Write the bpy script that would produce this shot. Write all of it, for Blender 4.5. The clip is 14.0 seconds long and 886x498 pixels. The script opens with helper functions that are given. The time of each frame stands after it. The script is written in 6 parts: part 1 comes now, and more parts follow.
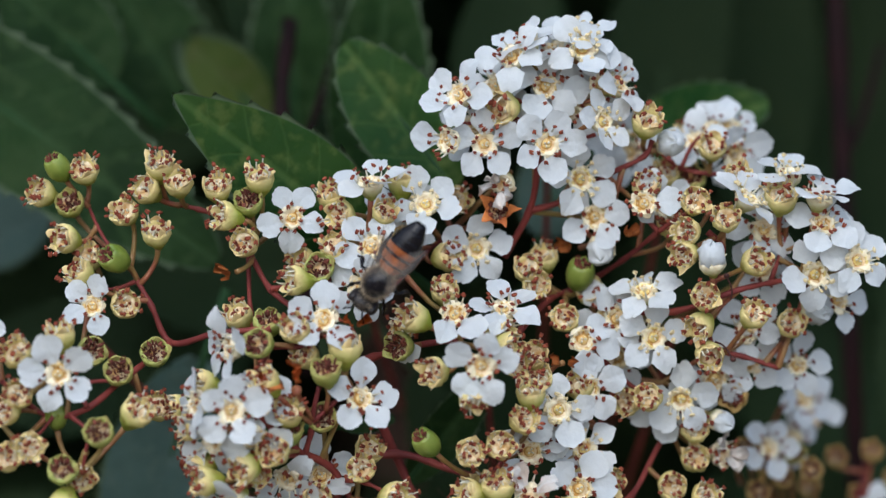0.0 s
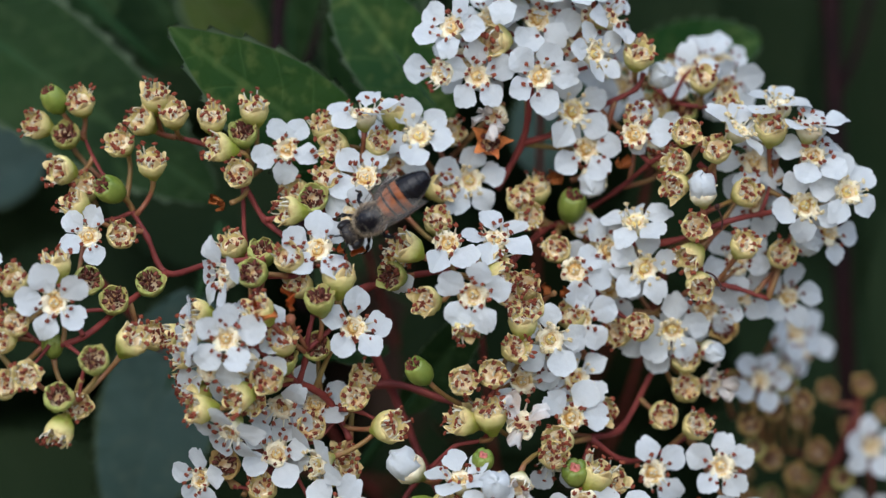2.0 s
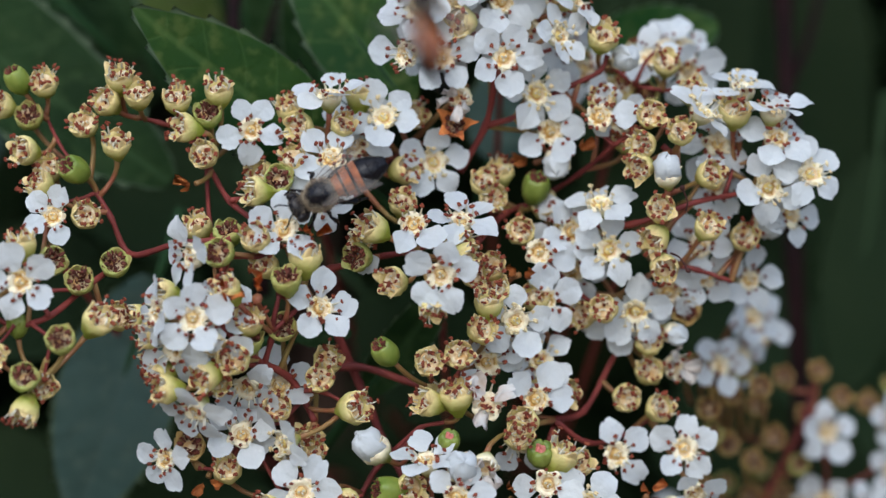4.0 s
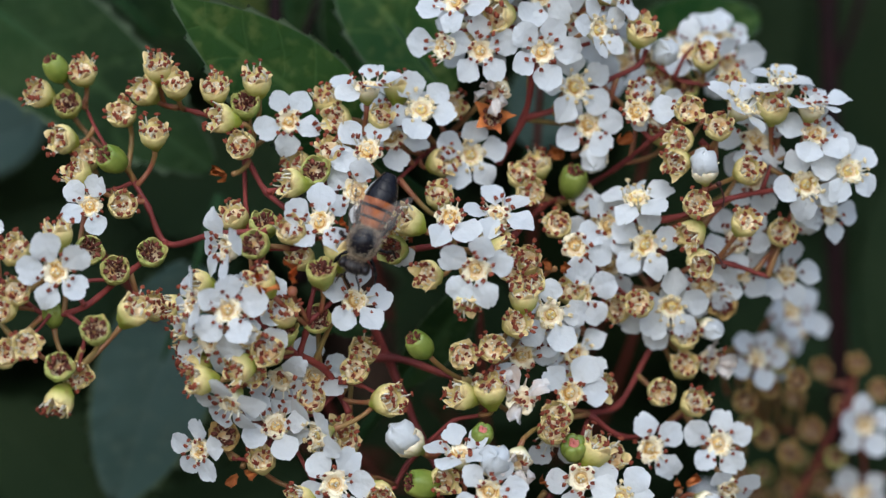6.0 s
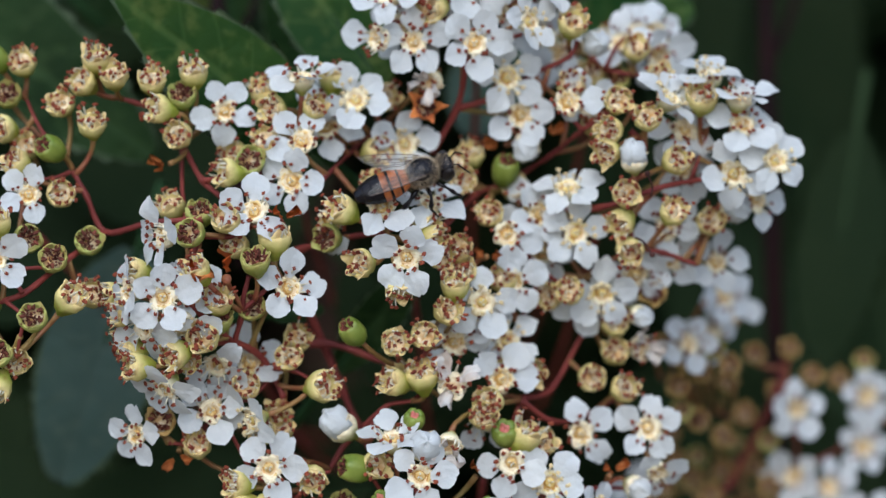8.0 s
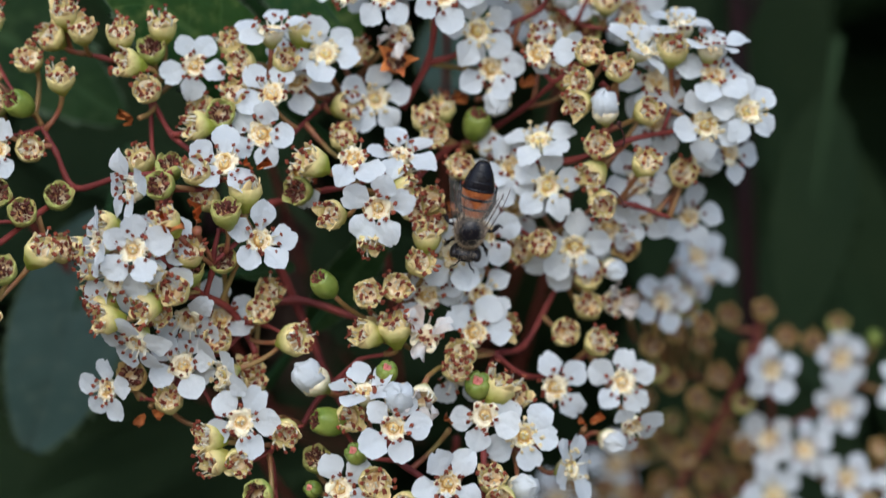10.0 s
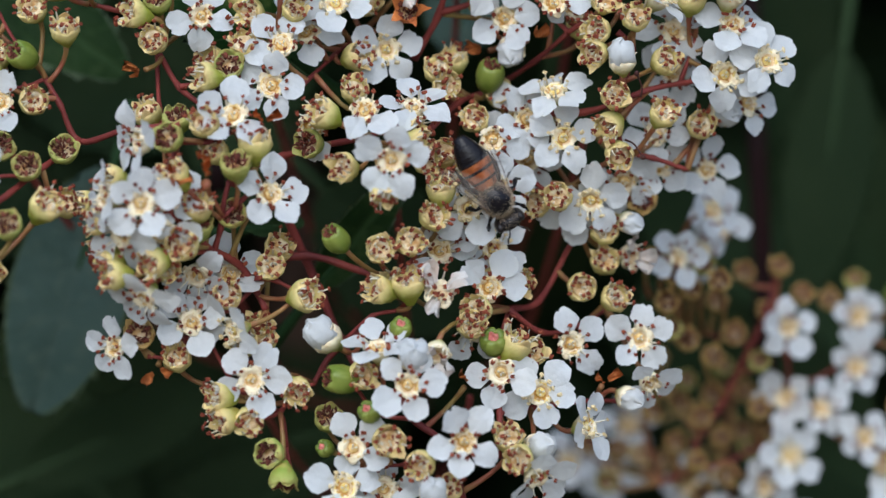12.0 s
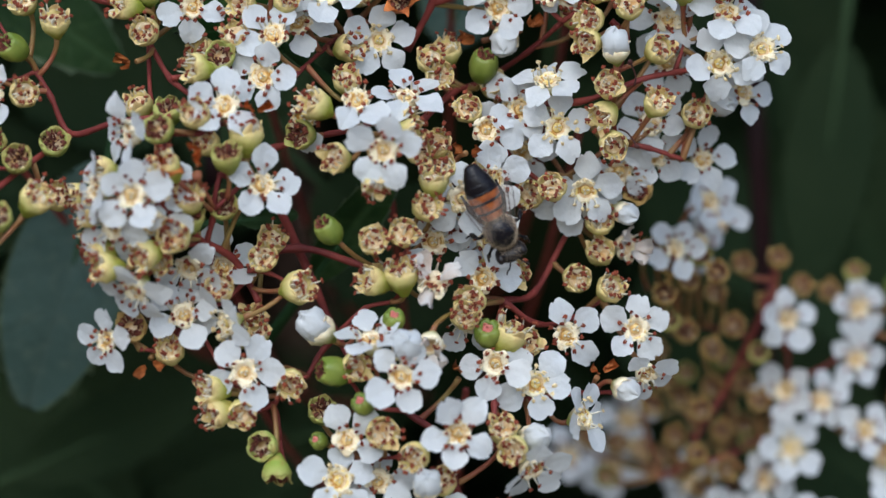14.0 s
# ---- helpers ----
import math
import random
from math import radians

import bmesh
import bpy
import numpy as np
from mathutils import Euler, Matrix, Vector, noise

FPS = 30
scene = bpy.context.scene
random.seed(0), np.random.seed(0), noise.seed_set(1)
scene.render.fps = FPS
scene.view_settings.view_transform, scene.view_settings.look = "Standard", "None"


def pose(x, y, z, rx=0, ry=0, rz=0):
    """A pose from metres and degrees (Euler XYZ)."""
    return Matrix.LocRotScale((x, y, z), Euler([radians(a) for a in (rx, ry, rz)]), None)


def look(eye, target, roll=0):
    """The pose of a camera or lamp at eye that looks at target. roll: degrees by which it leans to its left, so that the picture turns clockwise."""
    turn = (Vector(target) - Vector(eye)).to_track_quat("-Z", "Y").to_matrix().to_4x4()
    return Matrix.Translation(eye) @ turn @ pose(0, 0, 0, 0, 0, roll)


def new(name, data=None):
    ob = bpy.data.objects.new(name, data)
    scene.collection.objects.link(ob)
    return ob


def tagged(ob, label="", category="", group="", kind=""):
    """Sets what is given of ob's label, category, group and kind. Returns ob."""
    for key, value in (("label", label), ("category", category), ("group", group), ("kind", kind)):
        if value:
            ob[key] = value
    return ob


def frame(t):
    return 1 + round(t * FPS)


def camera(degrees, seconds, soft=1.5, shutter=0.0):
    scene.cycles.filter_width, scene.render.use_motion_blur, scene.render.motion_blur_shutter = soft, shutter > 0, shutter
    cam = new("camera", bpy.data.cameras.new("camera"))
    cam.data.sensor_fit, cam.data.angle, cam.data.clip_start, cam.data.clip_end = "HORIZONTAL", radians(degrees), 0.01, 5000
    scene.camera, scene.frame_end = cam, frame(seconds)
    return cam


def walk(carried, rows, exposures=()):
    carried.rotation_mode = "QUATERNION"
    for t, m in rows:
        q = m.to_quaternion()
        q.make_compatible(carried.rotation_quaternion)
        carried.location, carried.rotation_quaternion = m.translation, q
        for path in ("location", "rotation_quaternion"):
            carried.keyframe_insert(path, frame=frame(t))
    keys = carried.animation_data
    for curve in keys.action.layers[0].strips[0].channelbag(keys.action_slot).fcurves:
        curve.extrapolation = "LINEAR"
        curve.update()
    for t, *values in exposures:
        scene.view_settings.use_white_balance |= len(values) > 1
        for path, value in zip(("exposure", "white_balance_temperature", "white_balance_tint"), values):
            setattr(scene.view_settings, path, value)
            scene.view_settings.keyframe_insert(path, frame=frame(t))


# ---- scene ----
# Lengths below are in millimetres about the middle of the flower head, 1.1 m above the ground.
cam = camera(15.0, 14.0, soft=1.4, shutter=0.4)
cam.data.dof.use_dof = True
cam.data.dof.focus_distance = 0.3755
cam.data.dof.aperture_fstop = 13.0
MIDDLE = Vector((0.0, 0.0, 1.1))


def mm(x, y, z):
    return MIDDLE + Vector((x, y, z)) * 0.001


# seconds, eye in mm, turn to the left, tilt up, roll in degrees
PATH = [
    (0, 2.795, -379.663, 3.493, 0.4297, 0.5360, -0.1948),
    (0.5, 6.154, -381.740, 1.786, 0.9400, 0.4100, -0.1685),
    (1, 5.021, -382.732, -1.742, 0.6822, 0.5159, -0.2390),
    (1.5, 5.992, -383.785, -0.645, 0.7955, 0.0861, -0.1940),
    (2, 4.229, -382.934, -1.640, 0.5259, 0.1320, -0.2024),
    (2.5, 3.042, -383.545, 0.742, 0.3439, -0.2026, -0.1443),
    (3, 6.064, -383.112, 0.931, 0.6679, -0.1491, -0.2908),
    (3.1, 7.852, -382.997, 0.748, 0.8437, -0.1443, -0.2828),
    (3.2, 9.640, -382.883, 0.564, 1.0202, -0.0600, -0.2749),
    (3.3, 11.428, -382.769, 0.381, 1.2640, 0.0439, -0.2670),
    (3.4, 13.216, -382.654, 0.197, 1.4016, 0.3012, -0.2590),
    (3.5, 15.004, -382.540, 0.014, 1.4933, 0.4205, -0.2511),
    (3.6, 11.159, -382.557, -1.343, 0.6946, 0.3721, -0.2283),
    (3.7, 7.314, -382.573, -2.700, 0.0036, 0.1575, -0.2055),
    (3.8, 3.468, -382.590, -4.058, -0.4864, 0.2321, -0.1827),
    (3.9, -0.377, -382.606, -5.415, -0.9859, 0.4217, -0.1599),
    (4, -4.222, -382.623, -6.772, -1.3445, 0.5854, -0.1371),
    (4.1, -2.374, -382.568, -6.908, -0.4020, 0.6117, 0.1959),
    (4.2, -0.526, -382.513, -7.045, -0.1729, 0.6161, 0.5289),
    (6.3, -0.924, -383.176, -1.385, -0.2591, -0.3543, 0.4752),
    (6.4, -0.539, -383.309, -4.650, -0.3193, -0.0900, 0.5104),
    (6.5, -0.155, -383.443, -7.916, -0.3917, 0.1440, 0.5455),
    (6.6, 0.692, -384.224, -8.048, -0.4557, -0.0542, 0.5553),
    (6.7, 1.540, -385.005, -8.181, -0.3965, -0.1917, 0.5652),
    (6.8, 2.387, -385.786, -8.314, -0.3561, -0.2330, 0.5750),
    (6.9, 3.234, -386.568, -8.446, -0.3734, -0.2352, 0.5849),
    (7, 4.081, -387.349, -8.579, -0.3434, -0.2050, 0.5947),
    (7.2, 4.362, -388.292, -7.150, -0.3937, -0.3913, 0.5865),
    (7.3, 4.502, -388.763, -6.435, -0.4289, -0.4867, 0.5824),
    (7.4, 4.643, -389.235, -5.721, -0.4437, -0.4763, 0.5782),
    (7.5, 4.783, -389.707, -5.006, -0.4571, -0.3580, 0.5741),
    (7.7, 5.537, -389.589, 0.847, -0.3818, -0.8607, 0.5732),
    (9.8, 5.589, -388.468, -8.535, -0.8768, -0.0625, 0.1356),
    (10, 5.819, -387.640, -11.734, -0.8521, 0.2065, 0.0694),
    (10.5, 7.096, -386.112, -13.821, -0.7002, 0.0259, 0.0140),
    (11, 6.603, -384.993, -13.500, -0.7821, -0.1762, -0.0738),
    (11.5, 4.478, -381.654, -14.813, -1.0185, -0.0603, -0.1239),
    (12, 1.590, -378.998, -14.464, -1.2776, -0.1642, -0.1567),
    (12.5, 0.987, -379.121, -13.974, -1.2186, -0.2592, -0.2270),
    (13, 4.754, -380.827, -12.786, -0.8096, -0.4469, -0.2882),
    (13.5, 3.267, -379.010, -14.878, -1.0945, -0.1751, -0.3419),
    (14, 4.941, -376.884, -16.965, -0.8788, 0.0650, -0.4776),
]
walk(cam, [(t, Matrix.Translation(mm(x, y, z)) @ pose(0, 0, 0, 90 + tilt, 0, turn) @ pose(0, 0, 0, 0, 0, roll))
           for t, x, y, z, turn, tilt, roll in PATH], [(0, 0.04, 5200, 5), (14, 0.04, 5200, 5)])

# ---- light: a bright overcast sky, brightest overhead ----
world = bpy.data.worlds.new("world")
scene.world = world
world.use_nodes = True
wn = world.node_tree.nodes
sky = wn.new("ShaderNodeTexSky")
sky.sky_type = 'NISHITA'
sky.sun_disc = False
sky.sun_elevation = radians(38)
sky.sun_rotation = radians(190)
sky.air_density = 0.7
sky.dust_density = 4.0
sky.ozone_density = 0.4
wn["Background"].inputs["Strength"].default_value = 0.15
world.node_tree.links.new(sky.outputs["Color"], wn["Background"].inputs["Color"])
sun = new("sun", bpy.data.lights.new("sun", 'SUN'))
sun.data.energy = 1.65
sun.data.angle = radians(130)
sun.data.color = (1.0, 0.985, 0.97)
sun.matrix_world = look(mm(-160, -900, 700), mm(0, 0, 0))


# ---- materials ----
def node_material(name, rough=0.5, spec=0.5):
    m = bpy.data.materials.new(name)
    m.use_nodes = True
    p = m.node_tree.nodes["Principled BSDF"]
    p.inputs["Roughness"].default_value = rough
    p.inputs["Specular IOR Level"].default_value = spec
    return m, m.node_tree.nodes, m.node_tree.links, p


def mixed(n, l, fac, a, b):
    """A colour between a and b; each may be a colour or a socket."""
    mix = n.new("ShaderNodeMix")
    mix.data_type = 'RGBA'
    for socket, value in ((mix.inputs[0], fac), (mix.inputs[6], a), (mix.inputs[7], b)):
        if isinstance(value, bpy.types.NodeSocket):
            l.new(value, socket)
        elif isinstance(value, (tuple, list)):
            socket.default_value = (*value, 1)
        else:
            socket.default_value = value
    return mix.outputs[2]


def grain(n, l, scale, low=0.35, high=0.65, detail=4.0):
    tc = n.new("ShaderNodeTexCoord")
    no = n.new("ShaderNodeTexNoise")
    no.inputs["Scale"].default_value = scale
    no.inputs["Detail"].default_value = detail
    l.new(tc.outputs["Object"], no.inputs["Vector"])
    r = n.new("ShaderNodeMapRange")
    r.inputs["From Min"].default_value, r.inputs["From Max"].default_value = low, high
    l.new(no.outputs["Fac"], r.inputs["Value"])
    return r.outputs["Result"]


def along_z(n, l, low, high):
    tc = n.new("ShaderNodeTexCoord")
    sep = n.new("ShaderNodeSeparateXYZ")
    l.new(tc.outputs["Object"], sep.inputs[0])
    r = n.new("ShaderNodeMapRange")
    r.inputs["From Min"].default_value, r.inputs["From Max"].default_value = low, high
    l.new(sep.outputs["Z"], r.inputs["Value"])
    return r.outputs["Result"]


def bumped(n, l, p, scale, strength, distance=0.0002):
    b = n.new("ShaderNodeBump")
    b.inputs["Strength"].default_value, b.inputs["Distance"].default_value = strength, distance
    l.new(grain(n, l, scale, 0.3, 0.7), b.inputs["Height"])
    l.new(b.outputs["Normal"], p.inputs["Normal"])


def speckled(name, a, b, scale, rough=0.5, spec=0.4, bump=0.2, thin=0.0):
    """Two colours mingled by grain, a little different on each piece; thin: how much light passes through."""
    m, n, l, p = node_material(name, rough, spec)
    info = n.new("ShaderNodeObjectInfo")
    tone = n.new("ShaderNodeMapRange")
    tone.inputs["To Min"].default_value, tone.inputs["To Max"].default_value = 0.84, 1.06
    l.new(info.outputs["Random"], tone.inputs["Value"])
    colour = mixed(n, l, grain(n, l, scale), a, b)
    mul = n.new("ShaderNodeMix")
    mul.data_type, mul.blend_type = 'RGBA', 'MULTIPLY'
    mul.inputs[0].default_value = 1.0
    l.new(colour, mul.inputs[6])
    l.new(tone.outputs["Result"], mul.inputs[7])
    l.new(mul.outputs[2], p.inputs["Base Color"])
    if bump:
        bumped(n, l, p, scale * 3, bump)
    if thin:
        tr = n.new("ShaderNodeBsdfTranslucent")
        l.new(mul.outputs[2], tr.inputs["Color"])
        mx = n.new("ShaderNodeMixShader")
        mx.inputs[0].default_value = thin
        l.new(p.outputs[0], mx.inputs[1])
        l.new(tr.outputs[0], mx.inputs[2])
        l.new(mx.outputs[0], n["Material Output"].inputs["Surface"])
    return m


def cup_material(name, base, rim, low, high, tan):
    m, n, l, p = node_material(name, 0.6, 0.25)
    info = n.new("ShaderNodeObjectInfo")
    ramp = mixed(n, l, along_z(n, l, low, high), base, rim)
    brown = mixed(n, l, 0.42, ramp, (0.28, 0.13, 0.045))
    both = mixed(n, l, grain(n, l, 900, 0.50, 0.68), ramp, brown)
    both = mixed(n, l, grain(n, l, 330, 0.60, 0.86), both, (0.60, 0.39, 0.15))
    tone = n.new("ShaderNodeMapRange")
    tone.inputs["To Min"].default_value, tone.inputs["To Max"].default_value = 0.0, tan
    l.new(info.outputs["Random"], tone.inputs["Value"])
    l.new(mixed(n, l, tone.outputs["Result"], both, (0.38, 0.25, 0.08)), p.inputs["Base Color"])
    p.inputs["Subsurface Weight"].default_value = 0.08
    p.inputs["Subsurface Radius"].default_value = (0.001, 0.0008, 0.0003)
    bumped(n, l, p, 2500, 0.25)
    return m


def petal_material(name, a, b):
    """White, letting much light through, with finely crinkled relief and a few tan blemishes."""
    m, n, l, p = node_material(name, 0.6, 0.2)
    info = n.new("ShaderNodeObjectInfo")
    white = mixed(n, l, grain(n, l, 450), a, b)
    white = mixed(n, l, grain(n, l, 210, 0.66, 0.80), white, (0.62, 0.44, 0.30))
    tint = n.new("ShaderNodeMapRange")
    tint.inputs["From Min"].default_value = 0.6
    tint.inputs["To Max"].default_value = 0.25
    l.new(info.outputs["Random"], tint.inputs["Value"])
    colour = mixed(n, l, tint.outputs["Result"], white, (0.80, 0.76, 0.68))
    l.new(colour, p.inputs["Base Color"])
    bumped(n, l, p, 1300, 0.4)
    tr = n.new("ShaderNodeBsdfTranslucent")
    l.new(colour, tr.inputs["Color"])
    mx = n.new("ShaderNodeMixShader")
    mx.inputs[0].default_value = 0.36
    l.new(p.outputs[0], mx.inputs[1])
    l.new(tr.outputs[0], mx.inputs[2])
    l.new(mx.outputs[0], n["Material Output"].inputs["Surface"])
    return m


PETAL = petal_material("petal_white", (0.75, 0.762, 0.75), (0.69, 0.702, 0.698))
OLD_PETAL = speckled("petal_withered", (0.87, 0.84, 0.80), (0.77, 0.66, 0.56), 500, 0.7, 0.2, 0.5, 0.15)
DRIED = speckled("petal_dried", (0.68, 0.24, 0.055), (0.38, 0.105, 0.024), 420, 0.65, 0.3, 0.6)
ANTHER = speckled("anther_brown", (0.29, 0.075, 0.036), (0.125, 0.027, 0.015), 1500, 0.7, 0.15, 0.4)
POLLEN = speckled("anther_yellow", (0.74, 0.62, 0.36), (0.64, 0.49, 0.24), 2500, 0.8, 0.2, 0.3)
FILAMENT = speckled("filament", (0.84, 0.80, 0.68), (0.74, 0.68, 0.48), 1500, 0.5, 0.3, 0.0, 0.15)
CUP = cup_material("cup_cream", (0.30, 0.345, 0.030), (0.86, 0.68, 0.32), -0.0017, 0.0006, 0.27)
TAN_CUP = cup_material("cup_tan", (0.24, 0.20, 0.04), (0.42, 0.28, 0.09), -0.0020, 0.0001, 0.5)
FLOWER_CUP = cup_material("cup_pale", (0.28, 0.31, 0.06), (0.88, 0.78, 0.54), -0.0018, -0.0002, 0.10)
GREEN_CUP = cup_material("cup_green", (0.21, 0.31, 0.035), (0.42, 0.42, 0.12), -0.0014, 0.0004, 0.3)
PIT = speckled("nectar_pit", (0.50, 0.27, 0.04), (0.42, 0.21, 0.03), 900, 0.4, 0.4, 0.4)
FLOOR = speckled("cup_floor", (0.86, 0.75, 0.50), (0.58, 0.34, 0.11), 900, 0.5, 0.4, 0.3)
RING = speckled("nectar_ring", (0.85, 0.67, 0.31), (0.68, 0.43, 0.13), 1800, 0.65, 0.2, 0.4)
YOUNG_RING = speckled("nectar_ring_young", (0.87, 0.72, 0.31), (0.76, 0.56, 0.15), 1800, 0.65, 0.2, 0.4)
BERRY = speckled("berry_green", (0.11, 0.16, 0.014), (0.22, 0.25, 0.04), 300, 0.42, 0.4, 0.15)
CROWN = speckled("crown_brown", (0.21, 0.062, 0.036), (0.07, 0.02, 0.013), 1500, 0.7, 0.2, 0.6)
DEAD = speckled("stamen_dead", (0.07, 0.022, 0.016), (0.03, 0.012, 0.010), 1500, 0.6, 0.2, 0.3)
PINK = speckled("bud_tip_pink", (0.70, 0.18, 0.17), (0.55, 0.24, 0.16), 900, 0.5, 0.4, 0.2)
STALK = speckled("stalk_red", (0.245, 0.050, 0.036), (0.135, 0.026, 0.024), 200, 0.55, 0.2, 0.3)
# Stalk red taken almost to black; the shade behind the flowers is in the colour.
SHADED_STALK = speckled("twig_red_shaded", (0.015, 0.005, 0.005), (0.009, 0.004, 0.004), 120, 0.7, 0.1, 0.3)
PEDICEL = speckled("pedicel", (0.27, 0.19, 0.05), (0.25, 0.075, 0.036), 220, 0.5, 0.4, 0.3)


def leaf_material(name, a, b, spot, spacing, rough, spec, thin, vein=1.5):
    """A leaf's face: two greens in large patches, fine yellowish specks, paler side veins slanting from the midrib."""
    m, n, l, p = node_material(name, rough, spec)

    def math_node(op, x, y=None):
        k = n.new("ShaderNodeMath")
        k.operation = op
        for socket, value in ((k.inputs[0], x), (k.inputs[1], y)):
            if isinstance(value, bpy.types.NodeSocket):
                l.new(value, socket)
            elif value is not None:
                socket.default_value = value
        return k.outputs[0]

    tc = n.new("ShaderNodeTexCoord")
    sep = n.new("ShaderNodeSeparateXYZ")
    l.new(tc.outputs["Object"], sep.inputs[0])
    across = math_node('ABSOLUTE', sep.outputs["Y"])
    wander = math_node('MULTIPLY', grain(n, l, 90, 0.2, 0.8), 0.0022)
    along = math_node('ADD', math_node('SUBTRACT', sep.outputs["X"], math_node('MULTIPLY', across, 0.9)), wander)
    saw = math_node('PINGPONG', along, spacing * 0.5)
    ridge = n.new("ShaderNodeMapRange")
    ridge.inputs["From Min"].default_value, ridge.inputs["From Max"].default_value = 0.00035, 0.0
    l.new(saw, ridge.inputs["Value"])
    rib = n.new("ShaderNodeMapRange")
    rib.inputs["From Min"].default_value, rib.inputs["From Max"].default_value = 0.0007, 0.0002
    l.new(across, rib.inputs["Value"])
    veins = math_node('MAXIMUM', math_node('MULTIPLY', ridge.outputs["Result"], 0.25), math_node('MULTIPLY', rib.outputs["Result"], 0.4))
    base = mixed(n, l, grain(n, l, 55, 0.38, 0.62), a, b)
    base = mixed(n, l, grain(n, l, 420, 0.52, 0.72), base, spot)
    base = mixed(n, l, grain(n, l, 45, 0.60, 0.74), base, spot)
    pale = tuple(min(1.0, vein * (x + y) * 0.5 + 0.012) for x, y in zip(b, spot))
    colour = mixed(n, l, veins, base, pale)
    l.new(colour, p.inputs["Base Color"])
    bump = n.new("ShaderNodeBump")
    bump.inputs["Strength"].default_value, bump.inputs["Distance"].default_value = 0.5, 0.0003
    l.new(math_node('SUBTRACT', grain(n, l, 500, 0.3, 0.7), math_node('MULTIPLY', veins, 1.5)), bump.inputs["Height"])
    l.new(bump.outputs["Normal"], p.inputs["Normal"])
    tr = n.new("ShaderNodeBsdfTranslucent")
    l.new(colour, tr.inputs["Color"])
    mx = n.new("ShaderNodeMixShader")
    mx.inputs[0].default_value = thin
    l.new(p.outputs[0], mx.inputs[1])
    l.new(tr.outputs[0], mx.inputs[2])
    l.new(mx.outputs[0], n["Material Output"].inputs["Surface"])
    return m


LEAF = leaf_material("leaf_green", (0.018, 0.042, 0.010), (0.033, 0.070, 0.017), (0.052, 0.090, 0.026), 0.0062, 0.5, 0.10, 0.10)
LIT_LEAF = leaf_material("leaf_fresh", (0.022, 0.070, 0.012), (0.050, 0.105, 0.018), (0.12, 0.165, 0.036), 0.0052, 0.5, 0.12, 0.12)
OLIVE = leaf_material("leaf_olive", (0.085, 0.120, 0.018), (0.062, 0.090, 0.015), (0.10, 0.115, 0.028), 0.0055, 0.5, 0.15, 0.15, 1.2)
# Darker, duller copy of the leaf green: the shrub's inner shade is painted in.
SHADE_LEAF = speckled("leaf_shade_painted", (0.022, 0.038, 0.015), (0.031, 0.048, 0.019), 40, 0.65, 0.05, 0.2, 0.05)
PALE = leaf_material("leaf_pale", (0.098, 0.150, 0.122), (0.075, 0.122, 0.097), (0.11, 0.155, 0.12), 0.0066, 0.6, 0.2, 0.1, 0.95)
RIB = speckled("leaf_rib", (0.018, 0.046, 0.014), (0.026, 0.058, 0.018), 100, 0.6, 0.1, 0.2)
EDGE = speckled("leaf_edge", (0.12, 0.16, 0.075), (0.06, 0.09, 0.038), 100, 0.5, 0.25, 0.2)
BARK = speckled("bark", (0.10, 0.06, 0.04), (0.05, 0.03, 0.022), 80, 0.8, 0.2, 0.8)
# Ground out of view; its pale tone is chosen to reflect fill light upward.
BOUNCE_SOIL = speckled("soil", (0.30, 0.25, 0.18), (0.20, 0.17, 0.12), 9, 0.9, 0.2, 0.6)
SHELL = speckled("bee_black", (0.006, 0.005, 0.007), (0.010, 0.008, 0.009), 900, 0.16, 0.22, 0.15)
AMBER = speckled("bee_amber", (0.43, 0.125, 0.022), (0.21, 0.050, 0.010), 700, 0.38, 0.45, 0.4)
FUR = speckled("bee_fur", (0.50, 0.39, 0.26), (0.24, 0.18, 0.11), 1500, 0.85, 0.1, 0.0)
EYE = speckled("bee_eye", (0.008, 0.006, 0.006), (0.014, 0.010, 0.009), 2000, 0.28, 0.3, 0.1)
VEIN = speckled("wing_vein", (0.07, 0.03, 0.015), (0.04, 0.02, 0.012), 800, 0.4, 0.5, 0.0)


def wing_material():
    m, n, l, p = node_material("wing_film", 0.22, 0.7)
    p.inputs["Base Color"].default_value = (0.72, 0.66, 0.58, 1)
    clear = n.new("ShaderNodeBsdfTransparent")
    clear.inputs["Color"].default_value = (0.985, 0.97, 0.95, 1)
    mx = n.new("ShaderNodeMixShader")
    fac = n.new("ShaderNodeMapRange")
    fac.inputs["To Min"].default_value, fac.inputs["To Max"].default_value = 0.90, 0.965
    l.new(grain(n, l, 700), fac.inputs["Value"])
    l.new(fac.outputs["Result"], mx.inputs[0])
    l.new(p.outputs[0], mx.inputs[1])
    l.new(clear.outputs[0], mx.inputs[2])
    l.new(mx.outputs[0], n["Material Output"].inputs["Surface"])
    return m


WING = wing_material()


# ---- mesh building ----
def done(name, bm, *mats, smooth=True):
    """A mesh from a bmesh that is in millimetres."""
    bmesh.ops.scale(bm, vec=(0.001, 0.001, 0.001), verts=bm.verts)
    bmesh.ops.recalc_face_normals(bm, faces=bm.faces)
    me = bpy.data.meshes.new(name)
    bm.to_mesh(me)
    bm.free()
    for m in mats:
        me.materials.append(m)
    if smooth:
        me.polygons.foreach_set("use_smooth", [True] * len(me.polygons))
    return me


